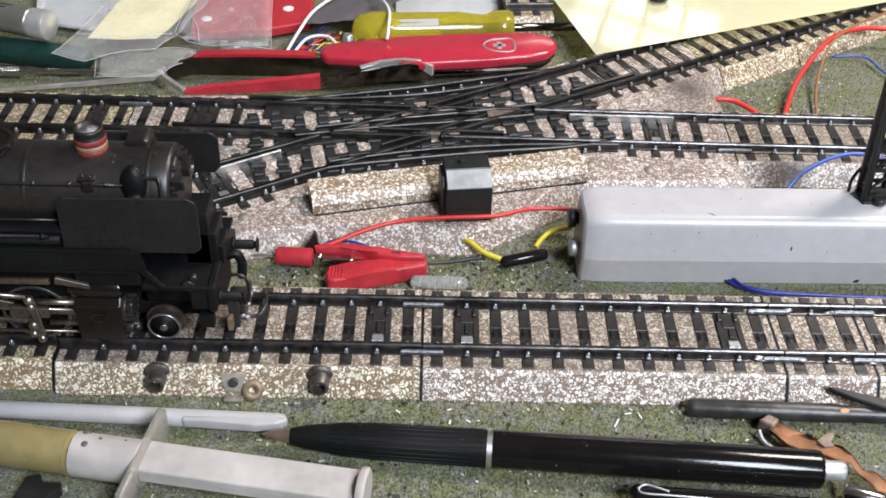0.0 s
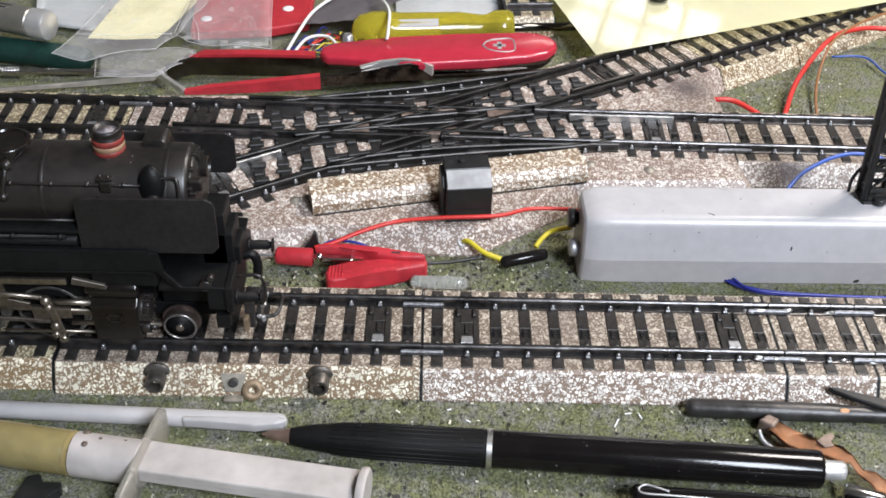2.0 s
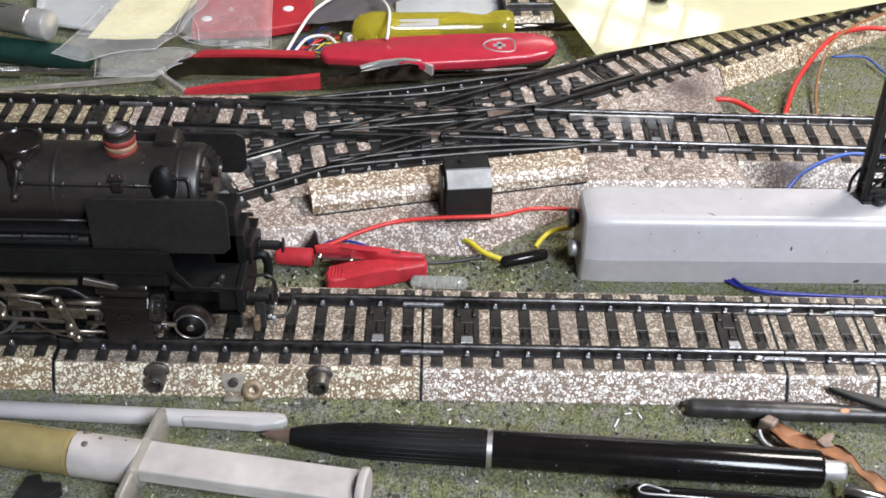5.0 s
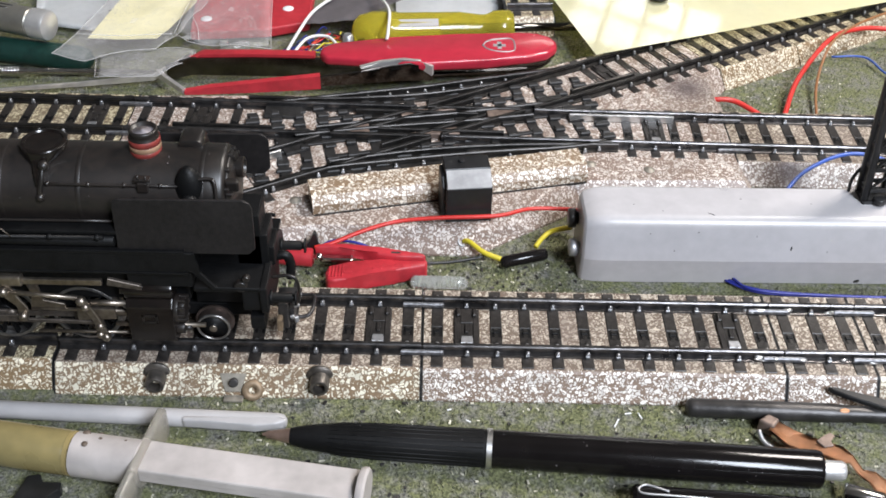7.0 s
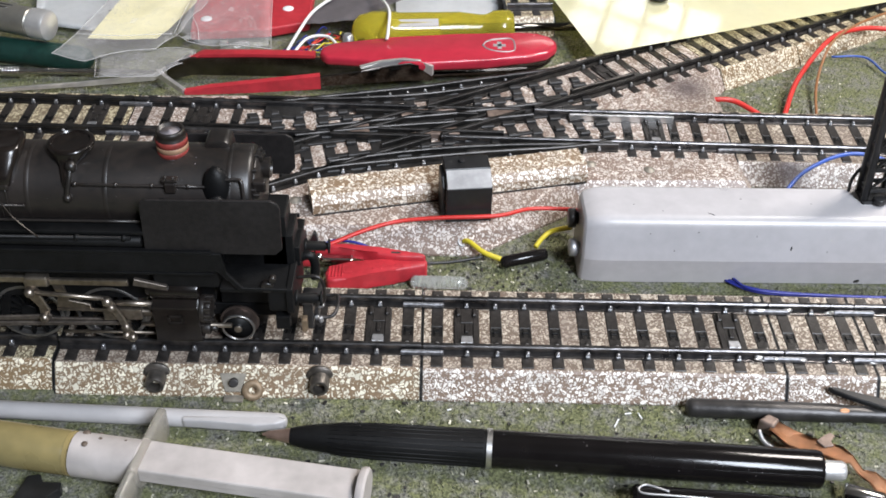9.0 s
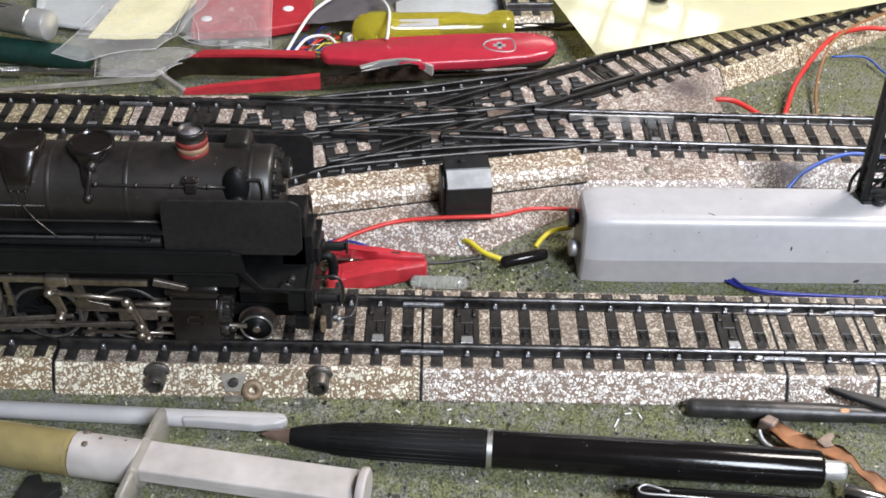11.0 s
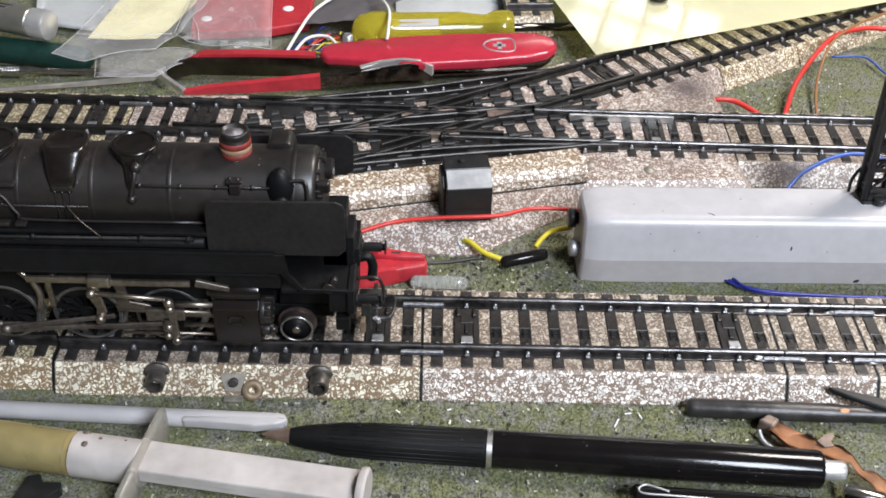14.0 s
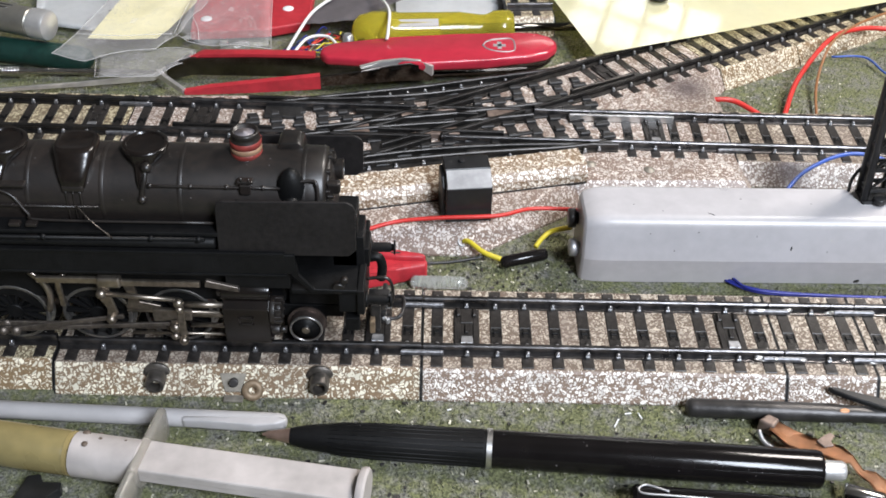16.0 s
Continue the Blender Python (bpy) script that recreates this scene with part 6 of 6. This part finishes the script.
def red_tool():
    t = thing("red_plier_case", "flat red plastic case with white rivets", "case")
    bm = bmesh.new()
    slab(bm, [(-90, 160.4), (-62, 163.6), (-46.6, 170.0), (-47, 196), (-94, 196)], 1.4, 5.4, 0.8, 3)
    part("body", bm, RED_RUBBER, t)
    for x, y in ((-85.6, 170.4), (-55.8, 180.4)):
        bm = bmesh.new()
        lathe(bm, (x, y, 5.3), (x, y, 7), [(0, 2.2), (0.3, 2.1), (0.6, 1.2), (0.65, 0.1)], 18)
        part("rivet", bm, PAPER_WHITE, t, "white rivet")


red_tool()


def sheet(name, rows, th, mat, label, category, rough_z=0.0):
    """A soft sheet from rows of points, slightly rumpled."""
    bm = bmesh.new()
    n, m = 10, 10
    a, b, c, d = [Vector(p) for p in rows]
    g = []
    for j in range(m + 1):
        l, r = a.lerp(d, j / m), b.lerp(c, j / m)
        g.append([bm.verts.new(l.lerp(r, i / n) + Vector((0, 0, rough_z * noise.noise(Vector((i * 0.45, j * 0.45, len(name))))))) for i in range(n + 1)])
    for j in range(m):
        for i in range(n):
            bm.faces.new((g[j][i], g[j][i + 1], g[j + 1][i + 1], g[j + 1][i])).smooth = True
    bmesh.ops.solidify(bm, geom=bm.faces[:], thickness=th)
    for f in bm.faces:
        f.smooth = rough_z > 0
    return solo(name, bm, mat, label, category)


sheet("grey_sheet", [(-47.4, 160.6, 9), (-28, 165.0, 9), (-6.4, 186.6, 9.4), (-38, 186, 10)], 0.5, GREY_LEATHER, "dull grey plastic sheet over the wires", "sheet", 0.8)
sheet("white_paper", [(-14, 178, 1), (31, 181, 1), (34, 225, 1.5), (-16, 222, 1.5)], 0.15, PAPER_WHITE, "white printed paper lying behind the tools", "paper", 0.6)
sheet("white_paper", [(-150, 168, 3), (-112, 160, 3), (-112, 205, 3), (-160, 205, 3)], 0.15, PAPER_WHITE, "white paper with grey scribbles beneath the torch", "paper", 0.6)
sheet("note_paper", [(58.7, 140.3, 9.9), (176.9, 183.6, 12.2), (190, 262, 12), (34, 236, 8)], 0.2, PAPER, "pale yellow note paper resting on the track", "paper", 0.0)


def scribbles():
    random.seed(12)
    for k in range(7):
        x, y = -122 + 5.2 * (k % 4) - 3 * (k // 4), 172 + 8 * (k // 4)
        bm = bmesh.new()
        tube(bm, [(x + 0.9 * j, y + random.uniform(-1.8, 1.8), 3.5) for j in range(5)], 0.2, 5, 3)
        solo("pencil_mark", bm, SCORCHED, "grey pencil squiggle on the white paper", "mark", group="pencil marks")


scribbles()


def dark_knob():
    bm = bmesh.new()
    lathe(bm, (87.7, 184.3, 11.4), (87.7, 184.3, 20), [(0, 0.2), (0, 3.6), (0.5, 4.0), (2.2, 4.0), (2.8, 3.4), (2.9, 0.2)], 24)
    solo("rubber_puck", bm, BLACK_PLASTIC, "small black rubber puck lying on the note paper", "puck", smooth=True)


dark_knob()


def plastic_bag():
    t = thing("plastic_bag", "clear plastic bag holding a folded yellow note", "bag")
    flaps = (
        ("clear film flap", 10.6, [(-131.6, 131.0), (-119.6, 128.4), (-108, 134.4), (-97.0, 137.4), (-92.0, 147.6), (-86.0, 176), (-84.0, 196), (-124.0, 196), (-122.6, 175), (-127.4, 145)]),
        ("clear film fold", 9.4, [(-117.4, 134.0), (-114.0, 118.7), (-94.0, 121.6), (-88.6, 128.0), (-84.6, 133.4), (-83.4, 140.0), (-95, 142)]),
        ("clear film over the red case", 12.2, [(-92.0, 146.0), (-86.4, 140.0), (-56.4, 137.4), (-61.0, 178), (-62.0, 196), (-90, 196)]))
    for lab, z, pts in flaps:
        bm = bmesh.new()
        mid = Vector((sum(x for x, y in pts) / len(pts), sum(y for x, y in pts) / len(pts)))
        rim = []
        for (x, y), (u, v) in zip(pts, pts[1:] + pts[:1]):
            rim += [Vector((x + (u - x) * k / 6, y + (v - y) * k / 6)) for k in range(6)]
        rings = []
        for k in range(9):
            f = 1 - k / 8.5
            rings.append([bm.verts.new((*(mid + (p - mid) * f), z + 1.5 * noise.noise(Vector((*(mid + (p - mid) * f) * 0.09, z))) - 0.5 * (f > 0.99))) for p in rim])
        for r0, r1 in zip(rings, rings[1:]):
            for k in range(len(rim)):
                bm.faces.new((r0[k], r0[(k + 1) % len(rim)], r1[(k + 1) % len(rim)], r1[k]))
        bm.faces.new(rings[-1])
        way = [v.co.copy() for v in rings[0]]
        bmesh.ops.solidify(bm, geom=bm.faces[:], thickness=0.08)
        film = part("film", bm, FOIL, t, lab, 3.0)
        bm = bmesh.new()
        tube(bm, way + way[:1], 0.13, 6, 1)
        part("welded_edge", bm, FOIL_EDGE, film, "pale welded edge")
    for c in ([(-127.0, 145.4, 11.4), (-112, 144.0, 11.6), (-92.8, 146.6, 11.4)], [(-90.6, 166, 11.4), (-84.4, 150, 12.6), (-82, 139.6, 12.6)]):
        bm = bmesh.new()
        tube(bm, c, 0.16, 6, 6)
        part("crease", bm, FOIL_EDGE, t, "whitish crease in the film")
    bm = bmesh.new()
    slab(bm, [(-124.0, 147.8), (-112, 147.2), (-99.4, 148.6), (-96.4, 156), (-90.6, 178), (-90.0, 192), (-118, 192)], 8.2, 8.4, 0)
    part("folded_note", bm, NOTE, t, "pale yellow folded note")


plastic_bag()


def glass_stub():
    bm = bmesh.new()
    lathe(bm, (-78, 151.6, 3.0), (-66.5, 153.6, 3.0), [(0, 0.4), (0.4, 2.2), (1.0, 2.9), (3.4, 2.9), (3.8, 2.1), (4.6, 2.0), (10.6, 2.2), (11.4, 1.6), (11.6, 0.3)], 20)
    solo("glass_stub", bm, GLASSY, "small clear glass stub under the plastic film", "glass", smooth=True)


glass_stub()


def torch():
    t = thing("pocket_torch", "slim brushed silver pocket torch with dark printed writing", "torch")
    a, b = Vector((-187, 160.5, 15.5)), Vector((-133.6, 142.1, 15.5))
    d = (b - a).normalized()
    bm = bmesh.new()
    lathe(bm, a, b, [(0, 5.2), (48, 5.3), (48.6, 4.7)], 30)
    part("tube", bm, SILVER, t, "", True)
    bm = bmesh.new()
    lathe(bm, a + d * 48.6, b, [(0, 4.7), (0.2, 5.4), (5.6, 5.5), (6.6, 5.0), (7.0, 3.9), (7.1, 0.2)], 30)
    part("end_cap", bm, CHROME_WHITE, t, "satin end cap", True)
    side = Vector((-d.y, d.x, 0))
    for k, (s, l, an) in enumerate(((24, 8, 2), (34, 7, 2), (23, 9, -16), (34, 6, -16))):
        n = side * math.sin(radians(an)) + Vector((0, 0, 1)) * math.cos(radians(an))
        bm = bmesh.new()
        rod(bm, a + d * s + n * 4.98, a + d * (s + l) + n * 4.98, 0.45, seg=6)
        part("printed_bar", bm, BLACK_PLASTIC, t, "dark printed bar")


torch()


def green_case():
    bm = bmesh.new()
    lathe(bm, (-200, 154, 4.6), (-112, 137, 4.4), [(0, 4.6), (60, 4.6), (76, 4.5), (79, 3.8), (80.5, 2)], 26)
    solo("green_handle", bm, GREEN_CLOTH, "dark green rounded tool handle on the mat", "handle", smooth=True)


green_case()


def knurled_probe():
    t = thing("scriber", "steel scriber with a knurled grip", "scriber")
    a, b = Vector((-190, 131.4, 3.0)), Vector((-95, 133.6, 3.0))
    d = (b - a).normalized()
    bm = bmesh.new()
    lathe(bm, a, b, [(0, 1.8), (46, 1.8), (48, 1.1), (84, 1.1), (95, 0.3)], 18)
    part("shaft", bm, STEEL, t, "", True)
    bm = bmesh.new()
    for k in range(30):
        lathe(bm, a + d * (14 + k * 1.05), b, [(0, 1.7), (0.2, 2.1), (0.7, 2.1), (0.9, 1.7)], 14)
    part("knurled_grip", bm, STEEL, t)


knurled_probe()
# loose coloured wires and a small component in a tangle
wire("white_wire", [(-52, 142, 7), (-48.5, 153.6, 9.6), (-43.9, 168.6, 11), (-34.1, 181, 12), (-23.1, 180.4, 12), (-16.2, 162.6, 15.4), (-15.4, 145.2, 15.4), (-15.8, 142.0, 13.2)], 0.6, WHITE_WIRE, "white wire bent in a wide loop")
wire("white_wire", [(-50, 143.4, 5.6), (-45.5, 153.5, 7), (-38.4, 155.4, 7), (-33.6, 149.4, 6)], 0.55, WHITE_WIRE, "short white wire loop beside the knife")
random.seed(4)
for k in range(26):
    m, col = ((BLUE_WIRE, "blue"), (RED_WIRE, "red"), (YELLOW_WIRE, "yellow"), (BROWN_WIRE, "brown"), (BLACK_PLASTIC, "black"), (NAVY_WIRE, "dark blue"), (DULL, "bare tinned"))[k % 7]
    x, y = random.uniform(-57, -36), random.uniform(143.5, 155)
    p = [(x, y, random.uniform(1, 4))]
    for j in range(4):
        x, y = x + random.uniform(-2, 8), y + random.uniform(-4, 6)
        p.append((min(x, -20), max(142.5, min(y, 168)), random.uniform(1, 7)))
    wire("tangled_wire", p, random.uniform(0.2, 0.36), m, "thin " + col + " wire in a tangle", 5)


def component():
    t = thing("small_component", "small electronic component with a yellow body", "component")
    bm = bmesh.new()
    lathe(bm, (-30.6, 153, 1), (-30.6, 154, 10), [(0, 1.6), (0.4, 2.0), (7.4, 2.0), (8, 1.4)], 16)
    part("body", bm, DULL, t)
    bm = bmesh.new()
    box(bm, -28.4, -26.8, 154, 157, 0.5, 6, 0.4)
    part("yellow_block", bm, YELLOW_WIRE, t)


component()
wire("hooked_wire", [(-4, 186, 15), (-1.4, 179, 14.6), (0.4, 173.4, 14.8), (2.4, 172.2, 15), (2.6, 174.4, 15)], 0.55, BLACK_PLASTIC, "black wire with a hooked end")
wire("red_wire", [(196, 168, 6), (173.2, 168.4, 8), (159.8, 166, 9), (146.5, 156.6, 9), (130.6, 135, 5), (122.4, 117, 2), (119, 108, 1)], 0.9, RED_WIRE, "thick red wire crossing over the far track")
wire("red_wire", [(96.2, 119.4, 3.4), (98.6, 119.2, 5), (105.0, 118.8, 4.6), (112.6, 112.6, 3), (118, 109, 1)], 0.9, RED_WIRE, "short red wire from the switch's edge")
wire("brown_wire", [(196, 190, 8), (177.7, 181.6, 9), (158.3, 166.4, 10), (146.0, 153, 9), (137.4, 134.6, 4), (133, 116, 1.5), (133, 108, 1)], 0.5, BROWN_WIRE, "thin brown wire crossing over the far track")
wire("thin_blue_wire", [(150, 159, 1), (161.8, 157, 2), (166.4, 145.4, 1.6), (176, 136, 1)], 0.4, BLUE_WIRE, "thin blue wire on the mat")
straight("tinplate track piece lying loose behind the screwdriver", 18, BED_BACK, mm(28, 190, -0.2, 0, 0, 4), (), RAIL, False)


def pane_lamp():
    """A lamp of small square panes beyond the board, mirrored in the glossy note paper."""
    glow = bpy.data.materials.new("lit_pane")
    glow.use_nodes = True
    b = glow.node_tree.nodes["Principled BSDF"]
    b.inputs["Base Color"].default_value = (0.8, 0.8, 0.8, 1)
    b.inputs["Emission Color"].default_value = (1.0, 0.97, 0.92, 1)
    b.inputs["Emission Strength"].default_value = 8.0
    at = mm(172, 690, 264, 24, 0, -12) @ pose(0, 0, 0, 0, -13)
    t = thing("panel_lamp", "bench lamp of eight square lit panes on a stem", "lamp", at=at)
    down = at.inverted()
    foot, rise = down @ Vector((0.172, 0.63, 0.0)) / MM, down @ Vector((0.172, 0.63, 0.008)) / MM
    bm = bmesh.new()
    box(bm, -70, 70, 0.6, 7, -31, 31, 2.0)
    part("housing", bm, GREY_PLASTIC, t)
    bm = bmesh.new()
    rod(bm, (0, 5, -28), rise, 5, seg=16)
    part("stem", bm, GREY_PLASTIC, t)
    bm = bmesh.new()
    rod(bm, foot, rise, 34, seg=36, rnd=2)
    part("base", bm, GREY_PLASTIC, t)
    for i in range(4):
        for j in range(2):
            bm = bmesh.new()
            box(bm, -14.2, 14.2, -0.5, 0.6, -11.2, 11.2, 0.3, 1)
            part("pane", bm, glow, t, "lit square pane").matrix_basis = mm(-51 + 34 * i, 0, -13.5 + 27 * j)


pane_lamp()


# ---- what moves ----
def motions():
    rows = ((0, -75.24), (0.5, -74.46), (1, -73.28), (1.5, -71.73), (2, -71.33), (2.5, -71.14), (3, -70.94), (3.5, -70.55), (4, -69.76), (4.2, -69.62),
            (4.9, -68.9), (5.6, -67.7), (6.3, -66.2), (6.5, -65.27), (7, -63.13), (7.5, -61.56), (8, -60.59), (8.5, -59.02), (9, -57.07), (9.2, -56.5),
            (9.9, -55.0), (10.6, -53.5), (11.3, -51.8), (11.5, -51.22), (12, -49.46), (12.5, -48.09), (13, -45.94), (13.5, -43.8), (14, -42.82), (14.5, -42.44), (15, -41.65), (15.5, -41.26), (16, -40.49))
    rows = [(t, x + 40.85) for t, x in rows]
    walk(LOCO_THING, [(t, mm(x, 0, 0)) for t, x in rows])
    turns = [(t, (x + 20.5) / DRIVER_R - 0.22) for t, x in rows]
    for w, x, y, quarter in MOVING["wheel"]:
        side = Matrix.Rotation(math.pi, 4, "Z") if quarter else Matrix.Identity(4)
        walk(w, [(t, mm(x, y, AXLE_Z) @ Matrix.Rotation(a, 4, "Y") @ side) for t, a in turns])
    rods, sides, heads, levers, links, eccs = [], [], [], [], [], []
    for t, a in turns:
        px, pz = DRIVER_X[2] + THROW * math.cos(a), AXLE_Z - THROW * math.sin(a)
        hz = 18.3
        hx = px + math.sqrt(40.8**2 - (hz - pz) ** 2)
        rods.append((t, mm(px, -13.2, pz) @ Matrix.Rotation(-math.atan2(hz - pz, hx - px), 4, "Y")))
        sides.append((t, mm(px, -11.2, pz)))
        heads.append((t, mm(hx + 4.8, -14.0, hz)))
        lean = math.asin((1.6 + 2.75 * math.cos(a)) / 12)
        levers.append((t, mm(-57.1, -15.0, 27.0) @ Matrix.Rotation(-lean, 4, "Y")))
        swing = 0.22 * math.sin(a)
        links.append((t, mm(-74.4, -14.2, 28.8) @ Matrix.Rotation(-0.12 + swing, 4, "Y")))
        ex, ez = DRIVER_X[2] + 1.6 * math.sin(a) + 0.6, AXLE_Z + 1.6 * math.cos(a)
        lx, lz = -74.4 + 1.0 + 8 * math.sin(0.12 - swing), 21.0
        eccs.append((t, mm(ex, -14.4, ez) @ Matrix.Rotation(-math.atan2(lz - ez, lx - ex), 4, "Y")))
    for key, r in (("main", rods), ("side", sides), ("crosshead", heads), ("lever", levers), ("link", links), ("eccentric", eccs)):
        walk(MOVING[key], r)


motions()
